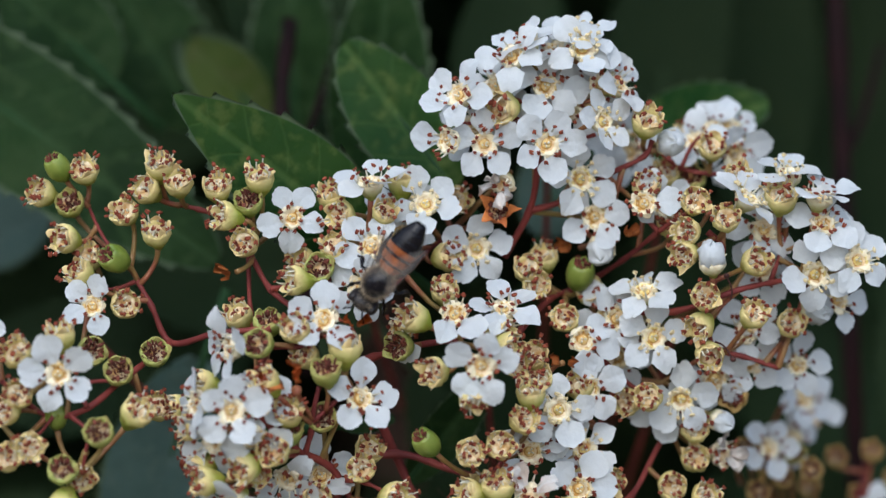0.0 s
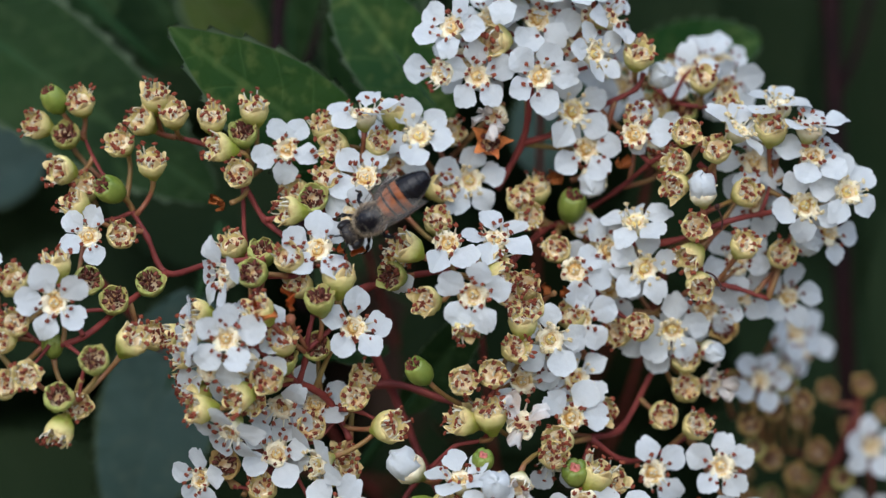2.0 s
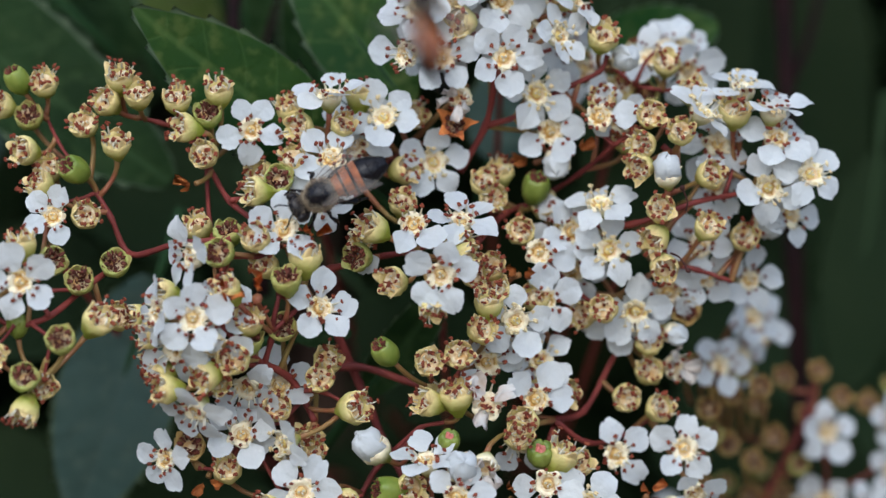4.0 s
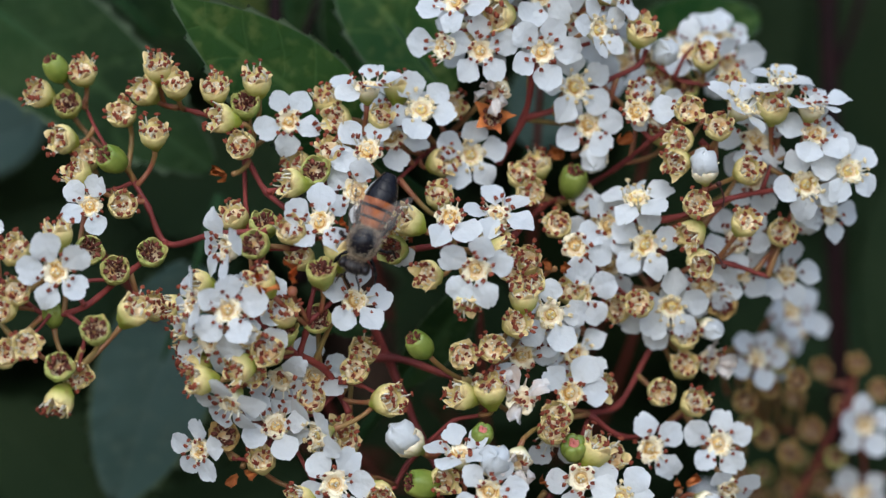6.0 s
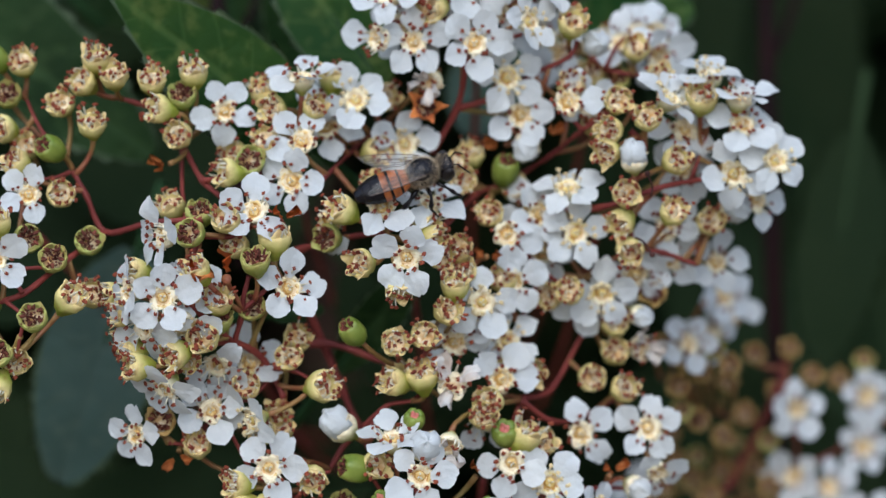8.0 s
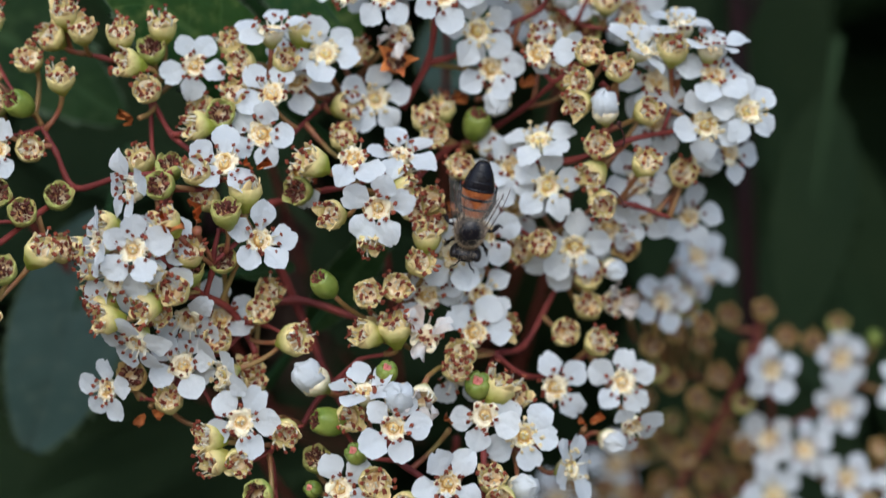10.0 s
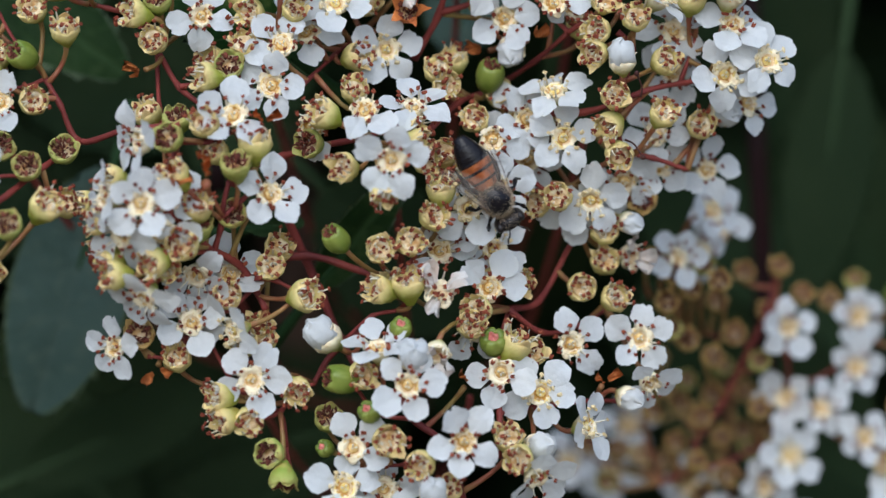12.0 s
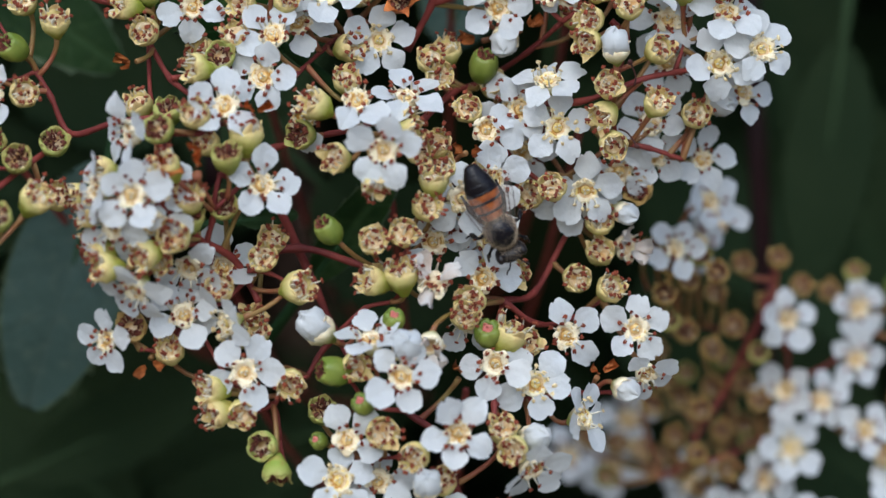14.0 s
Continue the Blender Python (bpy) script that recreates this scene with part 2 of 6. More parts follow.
def lathe(bm, profile, sides, wave=None, mat=0, cap=False):
    """Turns a profile of (radius, height) round z; wave(angle, k, r, z) may change a point."""
    rings = []
    for k, (r, z) in enumerate(profile):
        ring = []
        for s in range(sides):
            a = 2 * math.pi * s / sides
            rr, zz = wave(a, k, r, z) if wave else (r, z)
            ring.append(bm.verts.new((rr * math.cos(a), rr * math.sin(a), zz)))
        rings.append(ring)
    for a, b in zip(rings, rings[1:]):
        for s in range(sides):
            bm.faces.new((a[s], a[(s + 1) % sides], b[(s + 1) % sides], b[s])).material_index = mat
    if cap:
        bm.faces.new(rings[0]).material_index = mat
        bm.faces.new(rings[-1]).material_index = mat
    return rings


def tube(bm, points, radii, sides=6, mat=0):
    """A round tube through points, with a radius at each, closed at both ends."""
    pts = [Vector(p) for p in points]
    side = None
    rings = []
    for k, p in enumerate(pts):
        d = (pts[min(k + 1, len(pts) - 1)] - pts[max(k - 1, 0)]).normalized()
        if side is None:
            side = d.orthogonal().normalized()
        side = (side - d * side.dot(d)).normalized()
        up = d.cross(side)
        rings.append([bm.verts.new(p + radii[k] * (math.cos(2 * math.pi * s / sides) * side + math.sin(2 * math.pi * s / sides) * up))
                      for s in range(sides)])
    for a, b in zip(rings, rings[1:]):
        for s in range(sides):
            bm.faces.new((a[s], a[(s + 1) % sides], b[(s + 1) % sides], b[s])).material_index = mat
    bm.faces.new(rings[0]).material_index = mat
    bm.faces.new(rings[-1]).material_index = mat


def blob(bm, m, mat=0, u=8, v=5):
    """An ellipsoid, placed and shaped by the matrix m."""
    made = bmesh.ops.create_uvsphere(bm, u_segments=u, v_segments=v, radius=1.0, matrix=m)
    for f in {f for w in made["verts"] for f in w.link_faces}:
        f.material_index = mat


def curve_through(points, steps):
    """Points along a smooth line through the given ones."""
    p = [Vector(q) for q in points]
    p = [2 * p[0] - p[1]] + p + [2 * p[-1] - p[-2]]
    out = []
    for a, b, c, d in zip(p, p[1:], p[2:], p[3:]):
        for k in range(steps):
            t = k / steps
            out.append(0.5 * (2 * b + (c - a) * t + (2 * a - 5 * b + 4 * c - d) * t * t + (3 * b - a - 3 * c + d) * t ** 3))
    return out + [p[-2]]


def part(name, mesh, parent, m=None, label=""):
    """Links a mesh as one part under a thing or a part; m is its pose there."""
    ob = new(name, mesh)
    ob.parent = parent
    if m is not None:
        ob.matrix_basis = m
    return tagged(ob, label)


# ---- the flower's pieces ----
rnd = random.Random(7)


def roughened(bm, amount, scale, seed):
    for v in bm.verts:
        v.co += amount * Vector(noise.noise_vector(v.co * scale + Vector((seed * 7.3, 0, 0))))


def petal_mesh(seed):
    """A nearly round petal on a short claw, slightly hollowed along its middle, its edge softly uneven and sometimes nicked; it points along x."""
    r = random.Random(seed)
    bm = bmesh.new()
    n = 14
    phase, notch, hollow, curl = r.uniform(0, 6), r.choice((0.0, 0.03, 0.07, 0.13)), r.uniform(0.15, 0.5), r.uniform(-0.6, 0.55)
    long, wide, off = r.uniform(3.1, 3.5), r.uniform(1.42, 1.68), r.uniform(-0.5, 0.5)
    rows = []
    for i in range(n + 1):
        row = []
        for j in range(n + 1):
            a, c = 2 * i / n - 1, 2 * j / n - 1
            px, py = a * math.sqrt(1 - c * c / 2), c * math.sqrt(1 - a * a / 2)
            u = 0.5 + 0.5 * px
            rim = (px * px + py * py) ** 2
            narrow = 0.42 + 0.58 * min(1.0, u / 0.42) ** 0.8
            x = 1.05 + long * (u - notch * max(0.0, px) ** 3 * math.exp(-((py - off) / 0.14) ** 2)) + 0.06 * rim * math.sin(6 * py + phase) + 0.03 * rim * math.sin(17 * py + 2 * phase)
            y = wide * py * narrow * (1 + 0.05 * rim * math.sin(4 * px + phase) + 0.02 * rim * math.sin(13 * px + 3 * phase))
            z = hollow * py * py * u + 0.22 * math.sin(2.4 * u + 0.3) - 0.15 + curl * u ** 3 + 0.09 * rim * math.sin(4.0 * math.atan2(py, px + 0.3) + phase * 2) - 0.12 * math.exp(-(py / 0.16) ** 2) * u * (1.3 - u)
            row.append(bm.verts.new((x, y, z)))
        rows.append(row)
    for a, c in zip(rows, rows[1:]):
        for j in range(n):
            bm.faces.new((a[j], a[j + 1], c[j + 1], c[j]))
    roughened(bm, 0.16, 0.6, seed)
    roughened(bm, 0.035, 2.4, seed)
    return done("petal", bm, PETAL)


PETALS = [petal_mesh(s) for s in range(14)]


def five(a):
    return 0.5 + 0.5 * math.cos(5 * a)


def cup_mesh(name, mat, rim, depth, bends, seed, sepal=1.0):
    """A cup swollen outside and hollow within, with five short sepals on its rim, each bent its own way (degrees, 0 upright, in is negative).
    It opens towards z."""
    r = random.Random(seed)
    prof = [(0.32, -depth), (0.46, -depth * 0.94), (rim * 0.56, -depth * 0.76), (rim * 0.86, -depth * 0.50), (rim * 1.01, -depth * 0.24), (rim * 1.0, -0.12),
            (rim * 0.96, 0.02), (rim * 0.86, 0.05), (rim * 0.80, -0.10), (rim * 0.74, -0.55), (rim * 0.50, -0.80), (0.05, -0.80)]

    if sepal < 0.6:
        # a flower's cup is a shallow dish
        prof[7:] = [(rim * 0.86, 0.03), (rim * 0.74, -0.04), (rim * 0.62, -0.16), (rim * 0.42, -0.42), (0.05, -0.46)]

    def wave(a, k, rr, zz):
        lobe = 0.5 + 0.5 * math.cos(5 * a)
        return rr * (1 + (0.05 * lobe if k in (4, 5, 6, 7) else 0.02 * math.sin(3 * a + seed))), zz + (0.22 * lobe - 0.08 if k in (6, 7) else 0)

    bm = bmesh.new()
    lathe(bm, prof, 30, wave)
    for f in bm.faces:
        c = f.calc_center_median()
        if -0.92 < c.z < -0.25 and math.hypot(c.x, c.y) < rim * 0.72:
            f.material_index = 1
    bmesh.ops.holes_fill(bm, edges=[e for e in bm.edges if e.is_boundary])
    for k in range(5):
        bend = radians(r.uniform(*bends))
        long, wide = sepal * r.uniform(0.6, 1.15), r.uniform(0.62, 0.8)
        turn = Matrix.Rotation(2 * math.pi * k / 5 + r.uniform(-0.1, 0.1), 4, 'Z')
        inner, outer = [], []
        for i in range(5):
            u = i / 4
            w = wide * (1 - u) ** 0.6 * (1 - 0.1 * u) + 0.05
            b = bend * (0.5 + 0.5 * u)
            for j in range(5):
                v = j / 2 - 1
                p = Vector((rim * 0.94 + long * u * math.sin(b) - 0.12 * v * v * (1 - u), w * v, long * u * math.cos(b)))
                q = p + Vector((-0.13 * (1 - 0.6 * u), 0, -0.02))
                outer.append(bm.verts.new(turn @ p))
                inner.append(bm.verts.new(turn @ q))
        for i in range(4):
            for j in range(4):
                s = 5 * i + j
                bm.faces.new((outer[s], outer[s + 1], outer[s + 6], outer[s + 5]))
                bm.faces.new((inner[s], inner[s + 1], inner[s + 6], inner[s + 5]))
            for e in (5 * i, 5 * i + 4):
                bm.faces.new((outer[e], outer[e + 5], inner[e + 5], inner[e]))
        for j in range(20, 24):
            bm.faces.new((outer[j], outer[j + 1], inner[j + 1], inner[j]))
    roughened(bm, 0.18, 1.2, seed)
    roughened(bm, 0.10, 3.6, seed)
    return done(name, bm, mat, FLOOR)


def shrivel_mesh(seed):
    """What is left in the middle of a spent cup: a low uneven ring, pale shrunken styles and scraps."""
    r = random.Random(seed)
    bm = bmesh.new()
    lathe(bm, [(1.15, -0.62), (1.10, -0.36), (0.88, -0.26), (0.68, -0.40), (0.5, -0.56), (0.02, -0.5)], 22,
          lambda a, k, rr, z: (rr * (1 + 0.10 * math.sin(4 * a + seed) * math.sin(2 * a)), z + 0.07 * math.sin(6 * a + seed)))
    for k in range(7):
        a, d = r.uniform(0, 6.283), r.uniform(0.1, 0.75)
        root = Vector((d * math.cos(a), d * math.sin(a), -0.5))
        tip = root + Vector((r.uniform(-0.3, 0.3), r.uniform(-0.3, 0.3), r.uniform(0.25, 0.6)))
        tube(bm, [root, (root + tip) / 2 + Vector((r.uniform(-0.15, 0.15), r.uniform(-0.15, 0.15), 0)), tip], [0.14, 0.12, 0.08], 5, 1 if k < 5 else 2)
    roughened(bm, 0.06, 2.5, seed)
    return done("dry_centre", bm, FLOOR, FILAMENT, ANTHER)


def disc_mesh(name, mat, seed):
    """The middle of a flower: a cream collar, a moist ochre furrow inside it and a pale dome with short styles."""
    r = random.Random(seed)
    bm = bmesh.new()
    lathe(bm, [(1.30, -0.40), (1.24, -0.06), (1.10, -0.02), (0.96, -0.12), (0.78, -0.36), (0.62, -0.40), (0.52, -0.26), (0.30, -0.12), (0.02, -0.12)], 30,
          lambda a, k, rr, z: (rr * (1 + 0.03 * math.sin(5 * a + seed) + 0.02 * math.sin(9 * a)), z + 0.05 * math.sin(10 * a + seed)))
    for f in bm.faces:
        d = f.calc_center_median().to_2d().length
        f.material_index = 0 if d > 0.98 else 1 if d > 0.54 else 3
    for k in range(3):
        a = 1.0 + k * 2.1 + r.uniform(-0.4, 0.4)
        tube(bm, [(0.16 * math.cos(a), 0.16 * math.sin(a), -0.3), (0.20 * math.cos(a), 0.20 * math.sin(a), 0.08), (0.34 * math.cos(a), 0.34 * math.sin(a), 0.20)],
             [0.11, 0.09, 0.12], 6, 2)
    roughened(bm, 0.07, 1.6, seed)
    roughened(bm, 0.04, 4.0, seed)
    return done(name, bm, mat, PIT, FILAMENT, mat)


def stamens_mesh(seed, anther, spent):
    """Stamens round the rim: pale flattened filaments with two-lobed anthers; in a spent flower they are bent and shrivelled."""
    r = random.Random(seed)
    bm = bmesh.new()
    count = 13 if spent else 11
    for k in range(count):
        if r.random() < 0.06:
            continue
        a = 2 * math.pi * (k + r.uniform(-0.3, 0.3)) / count
        if spent:
            lean, tall = r.choice((-0.7, -0.45, -0.2, 0.05, 0.3, 0.55)), r.uniform(0.35, 1.35)
        else:
            lean, tall = r.uniform(0.0, 0.8), r.uniform(0.5, 1.4)
        c, s = math.cos(a), math.sin(a)
        base = Vector((1.32 * c, 1.32 * s, -0.1))
        tip = Vector(((1.32 + lean) * c - 0.28 * s * r.uniform(-1, 1), (1.32 + lean) * s + 0.28 * c * r.uniform(-1, 1), tall))
        mid = (base + tip) / 2 + Vector((0.12 * c, 0.12 * s, 0.12))
        tube(bm, [base, mid, tip], [0.15, 0.085, 0.04], 5, 0)
        turn = Euler((r.uniform(-0.8, 0.8), r.uniform(-0.8, 0.8), r.uniform(0, 6.3))).to_matrix().to_4x4()
        size = r.uniform(0.62, 0.90)
        for side in (-1, 1):
            blob(bm, Matrix.Translation(tip) @ turn @ Matrix.LocRotScale((0, 0.135 * side * size, 0.05), Euler((0, 0, 0.12 * side)), (0.43 * size, 0.16 * size, 0.19 * size)), 1, 7, 5)
    return done("stamen_ring", bm, FILAMENT, anther)


OPEN_CUPS = [cup_mesh("flower", FLOWER_CUP, 1.38, 2.3, (92, 128), s, 0.55) for s in range(4)]
SPENT_CUPS = [cup_mesh("seed_cup", CUP, 1.58, 3.0, (-12, 34), 10 + s) for s in range(7)]
TAN_CUPS = [cup_mesh("seed_cup", TAN_CUP, 1.66, 2.6, (-30, 30), 90 + s) for s in range(4)]
GREEN_CUPS = [cup_mesh("seed_cup", GREEN_CUP, 1.62, 3.0, (-40, -5) if s < 2 else (-15, 25), 20 + s, 0.75 if s < 2 else 0.62) for s in range(5)]
SHRIVELLED = [shrivel_mesh(s) for s in range(5)]
OPEN_STAMENS = [stamens_mesh(30 + s, ANTHER, False) for s in range(5)]
FRESH_STAMENS = [stamens_mesh(40 + s, POLLEN, False) for s in range(3)]
SPENT_STAMENS = [stamens_mesh(50 + s, ANTHER, True) for s in range(7)]
DISCS = [disc_mesh("nectar_disc", RING, s) for s in range(3)]
YOUNG_DISCS = [disc_mesh("nectar_disc", YOUNG_RING, 5 + s) for s in range(3)]


def crown_mesh(seed, spread):
    """The brown, shrivelled remains that fill the mouth of a ripening cup."""
    r = random.Random(seed)
    bm = bmesh.new()
    for k in range(34):
        a, d = r.uniform(0, 6.283), spread * math.sqrt(r.random())
        root = Vector((d * math.cos(a), d * math.sin(a), -0.35))
        tip = root * 1.12 + Vector((r.uniform(-0.35, 0.35), r.uniform(-0.35, 0.35), 0.5 + r.uniform(0.0, 0.4)))
        tube(bm, [root, (root + tip) / 2 + Vector((r.uniform(-0.12, 0.12), r.uniform(-0.12, 0.12), 0)), tip], [0.13, 0.12, 0.06], 5)
    for k in range(5):
        a = 2 * math.pi * k / 5
        blob(bm, Matrix.Translation((spread * 0.85 * math.cos(a), spread * 0.85 * math.sin(a), 0.02)) @ Matrix.Rotation(a, 4, 'Z') @ Matrix.Diagonal((0.42, 0.26, 0.16, 1)), 0, 7, 4)
    return done("crown", bm, CROWN)


CROWNS = [crown_mesh(60 + s, 1.2) for s in range(3)]
SMALL_CROWN = crown_mesh(66, 1.0)


def berry_mesh():
    bm = bmesh.new()
    lathe(bm, [(0.3, -4.2), (0.65, -4.0), (1.25, -3.35), (1.68, -2.4), (1.76, -1.6), (1.66, -0.85), (1.45, -0.25), (1.15, 0.08), (0.9, -0.15), (0.05, -0.3)], 24,
          lambda a, k, r, z: (r * (1 + 0.03 * math.cos(5 * a) - 0.05 * max(0, math.cos(5 * a + math.pi)) ** 8), z + (0.22 * five(a) ** 2 if k in (6, 7) else 0)))
    bmesh.ops.holes_fill(bm, edges=[e for e in bm.edges if e.is_boundary])
    return done("berry", bm, BERRY)


def bud_mesh(name, mat, tall, wide):
    """A closed bud: petals wrapped over one another in a blunt, slightly twisted dome."""
    bm = bmesh.new()
    prof = [(wide * 0.62, -0.7), (wide * 0.95, -0.1), (wide * 1.03, tall * 0.35), (wide * 0.86, tall * 0.66), (wide * 0.5, tall * 0.9), (wide * 0.16, tall), (0.02, tall * 0.98)]
    lathe(bm, prof, 40, lambda a, k, r, z: (r * (0.88 + 0.24 * ((a * 4 / 6.2832 + 0.14 * k) % 1.0) ** 1.3), z + 0.05 * k * math.sin(3 * a + 0.6 * k)))
    roughened(bm, 0.28 * tall / 2.3, 1.1, 5)
    roughened(bm, 0.10 * tall / 2.3, 3.5, 5)
    bmesh.ops.holes_fill(bm, edges=[e for e in bm.edges if e.is_boundary])
    return done(name, bm, mat)


BERRY_MESH = berry_mesh()
BUD_HEAD = bud_mesh("petals", PETAL, 2.3, 1.55)


def lobed_bud():
    """A green bud whose five rounded sepals close to a small pentagon."""
    bm = bmesh.new()
    prof = [(0.30, -2.4), (0.75, -2.1), (1.20, -1.4), (1.42, -0.6), (1.36, 0.05), (1.12, 0.50), (0.80, 0.66), (0.56, 0.56), (0.40, 0.30), (0.02, 0.2)]
    lathe(bm, prof, 40, lambda a, k, r, z: (r * (1 - (0.20 if k > 3 else 0.05) * (1 - abs(math.sin(2.5 * a))) ** 2), z - (0.16 * (1 - abs(math.sin(2.5 * a))) ** 3 if k > 3 else 0)))
    bmesh.ops.holes_fill(bm, edges=[e for e in bm.edges if e.is_boundary])
    roughened(bm, 0.10, 1.1, 4)
    return done("bud", bm, BERRY)


PINK_HEAD = bud_mesh("tip", PINK, 0.75, 0.62)
GREEN_HEAD = bud_mesh("tip", BERRY, 1.1, 1.1)
BUD_CUP = cup_mesh("bud", FLOWER_CUP, 1.50, 2.4, (-5, 15), 70)
PINK_CUP = lobed_bud()


def crumpled_mesh(seed, mat, n, size):
    """Petals that have dried and crumpled on the flower."""
    r = random.Random(seed)
    bm = bmesh.new()
    for k in range(n):
        turn = pose(0, 0, 0, r.uniform(-25, 25), r.uniform(-78, -12), 360 * k / n + r.uniform(-30, 30))
        grid = []
        ph = [r.uniform(0, 6) for _ in range(4)]
        for i in range(7):
            row = []
            for j in range(6):
                u, v = i / 6, 2 * j / 5 - 1
                w = 0.35 + 0.9 * u - 0.45 * u ** 3
                p = Vector((1.0 + 2.4 * u, w * v * 1.1, 0.45 * math.sin(5 * u + ph[0]) * u + 0.42 * math.sin(4 * v + ph[1]) * u + 0.5 * v * v * u + 0.18 * math.sin(9 * u * v + ph[2])))
                row.append(bm.verts.new(turn @ (p * size)))
            grid.append(row)
        for a, b in zip(grid, grid[1:]):
            for j in range(5):
                bm.faces.new((a[j], a[j + 1], b[j + 1], b[j]))
    bmesh.ops.solidify(bm, geom=list(bm.faces), thickness=0.08)
    return done("withered_petals", bm, mat)


WITHERED = [crumpled_mesh(80 + s, OLD_PETAL, 4, 0.95) for s in range(2)]
DRIED_UP = cup_mesh("flower", DRIED, 1.40, 2.2, (18, 58), 84, 1.75)
SCRAPS = [crumpled_mesh(88 + s, DRIED, 2, 0.8) for s in range(3)]


bm = bmesh.new()
tube(bm, curve_through([(0, 0, 0), (0.25, 0.1, 0.9), (0.1, 0, 1.8), (-0.2, 0, 2.6)], 3), [0.13, 0.12, 0.11, 0.10, 0.10, 0.10, 0.10, 0.10, 0.11, 0.12], 7)
blob(bm, Matrix.LocRotScale((-0.25, 0, 2.8), None, (0.32, 0.26, 0.36)))
THREAD = done("dead_stamen", bm, DEAD)

# ---- flower heads ----
class Head:
    """One branch of the flower head: its stalks, and what grows on them."""

    def __init__(self, label, x, y, z):
        self.base = mm(x, y, z)
        self.thing = tagged(new("flower_cluster"), label, "flower cluster", "flower clusters of the shrub")
        self.thing.location = self.base
        self.nodes = []

    def local(self, p):
        return (p - self.base) * 1000

    def stalk(self, width, *points):
        """A red stalk through points in mm."""
        line = curve_through([self.local(mm(*p)) for p in points], 5)
        bm = bmesh.new()
        n = len(line)
        radii = [width * 0.35 * (1.0 - 0.3 * k / n) * (1 + 0.10 * math.sin(k * 1.7) + (0.22 if k % 5 == 0 else 0)) for k in range(n)]
        tube(bm, line, radii, 9)
        part("stalk", done("stalk", bm, STALK), self.thing)
        self.nodes += line

    def pedicel(self, base, axis, size):
        """The thin stem that joins a flower to the nearest stalk."""
        start = self.local(base)
        aim = start - axis * 5.5
        end = min(self.nodes, key=lambda q: (q - aim).length + (6 if (q - start).dot(axis) > -1.0 else 0)) if self.nodes else aim
        if (end - start).length > 18:
            end = aim + (end - aim).normalized() * 5
        bend = start - axis * min(4.0, 0.55 * (end - start).length)
        line = [start.lerp(bend, t).lerp(bend.lerp(end, t), t) for t in (0, 0.2, 0.4, 0.6, 0.8, 1)]
        bm = bmesh.new()
        tube(bm, line, [0.36 * size, 0.30, 0.28, 0.28, 0.31, 0.38], 7)
        part("pedicel", done("pedicel", bm, PEDICEL), self.thing)

    def grow(self, kind, x, y, z, lean, tilt, spin, petals=5, size=1.0):
        """A flower, cup, bud or berry at (x, y, z); it leans from the viewer's side by tilt towards lean; spin turns it."""
        a, b, s = radians(lean), radians(tilt), radians(spin)
        axis = Vector((math.sin(b) * math.cos(a), -math.cos(b), math.sin(b) * math.sin(a)))
        first = Vector((math.cos(s), 0, math.sin(s)))
        first = (first - axis * first.dot(axis)).normalized()
        side = axis.cross(first)
        turn = Matrix((first, side, axis)).transposed().to_4x4()
        place = mm(x, y, z)
        m = Matrix.Translation(place - self.base) @ turn @ Matrix.Scale(size, 4)
        deep = 2.3
        if kind in ("open", "fresh"):
            ob = part("flower", rnd.choice(OPEN_CUPS), self.thing, m)
            for k in range(petals):
                part("petal", rnd.choice(PETALS), ob, pose(0, 0, 0, rnd.uniform(-16, 16), rnd.uniform(-22, 10), 72 * k + rnd.uniform(-9, 9)) @ Matrix.Scale(rnd.uniform(0.92, 1.08), 4))
            part("stamen_ring", rnd.choice(OPEN_STAMENS if kind == "open" else FRESH_STAMENS), ob)
            part("nectar_disc", rnd.choice(DISCS if kind == "open" else YOUNG_DISCS), ob, pose(0, 0, 0, 0, 0, rnd.uniform(0, 360)))
        elif kind == "cup":
            ob = part("seed_cup", rnd.choice(SPENT_CUPS), self.thing, m)
            part("stamen_ring", rnd.choice(SPENT_STAMENS), ob, pose(0, 0, 0, 0, 0, rnd.uniform(0, 360)))
            part("dry_centre", rnd.choice(SHRIVELLED), ob, pose(0, 0, 0, 0, 0, rnd.uniform(0, 360)))
            deep = 2.9
        elif kind == "tcup":
            ob = part("seed_cup", rnd.choice(TAN_CUPS), self.thing, m)
            part("crown", rnd.choice(CROWNS), ob, pose(0, 0, 0, 0, 0, rnd.uniform(0, 360)))
            deep = 2.5
        elif kind == "gcup":
            ob = part("seed_cup", rnd.choice(GREEN_CUPS), self.thing, m)
            part("crown", rnd.choice(CROWNS), ob, pose(0, 0, 0, 0, 0, rnd.uniform(0, 360)))
            deep = 2.9
        elif kind == "berry":
            ob = part("berry", BERRY_MESH, self.thing, m @ pose(0, 0, 0.0016))
            part("crown", SMALL_CROWN, ob)
            deep = 2.3
        elif kind == "bud":
            ob = part("bud", BUD_CUP, self.thing, m)
            part("petals", BUD_HEAD, ob)
        elif kind in ("pink", "gbud"):
            ob = part("bud", PINK_CUP, self.thing, m @ Matrix.Scale(0.9, 4))
            part("tip", PINK_HEAD if kind == "pink" else GREEN_HEAD, ob)
        elif kind == "withered":
            ob = part("flower", rnd.choice(OPEN_CUPS), self.thing, m)
            part("withered_petals", rnd.choice(WITHERED), ob)
            part("stamen_ring", rnd.choice(SPENT_STAMENS), ob)
        elif kind == "dried":
            ob = part("flower", DRIED_UP, self.thing, m)
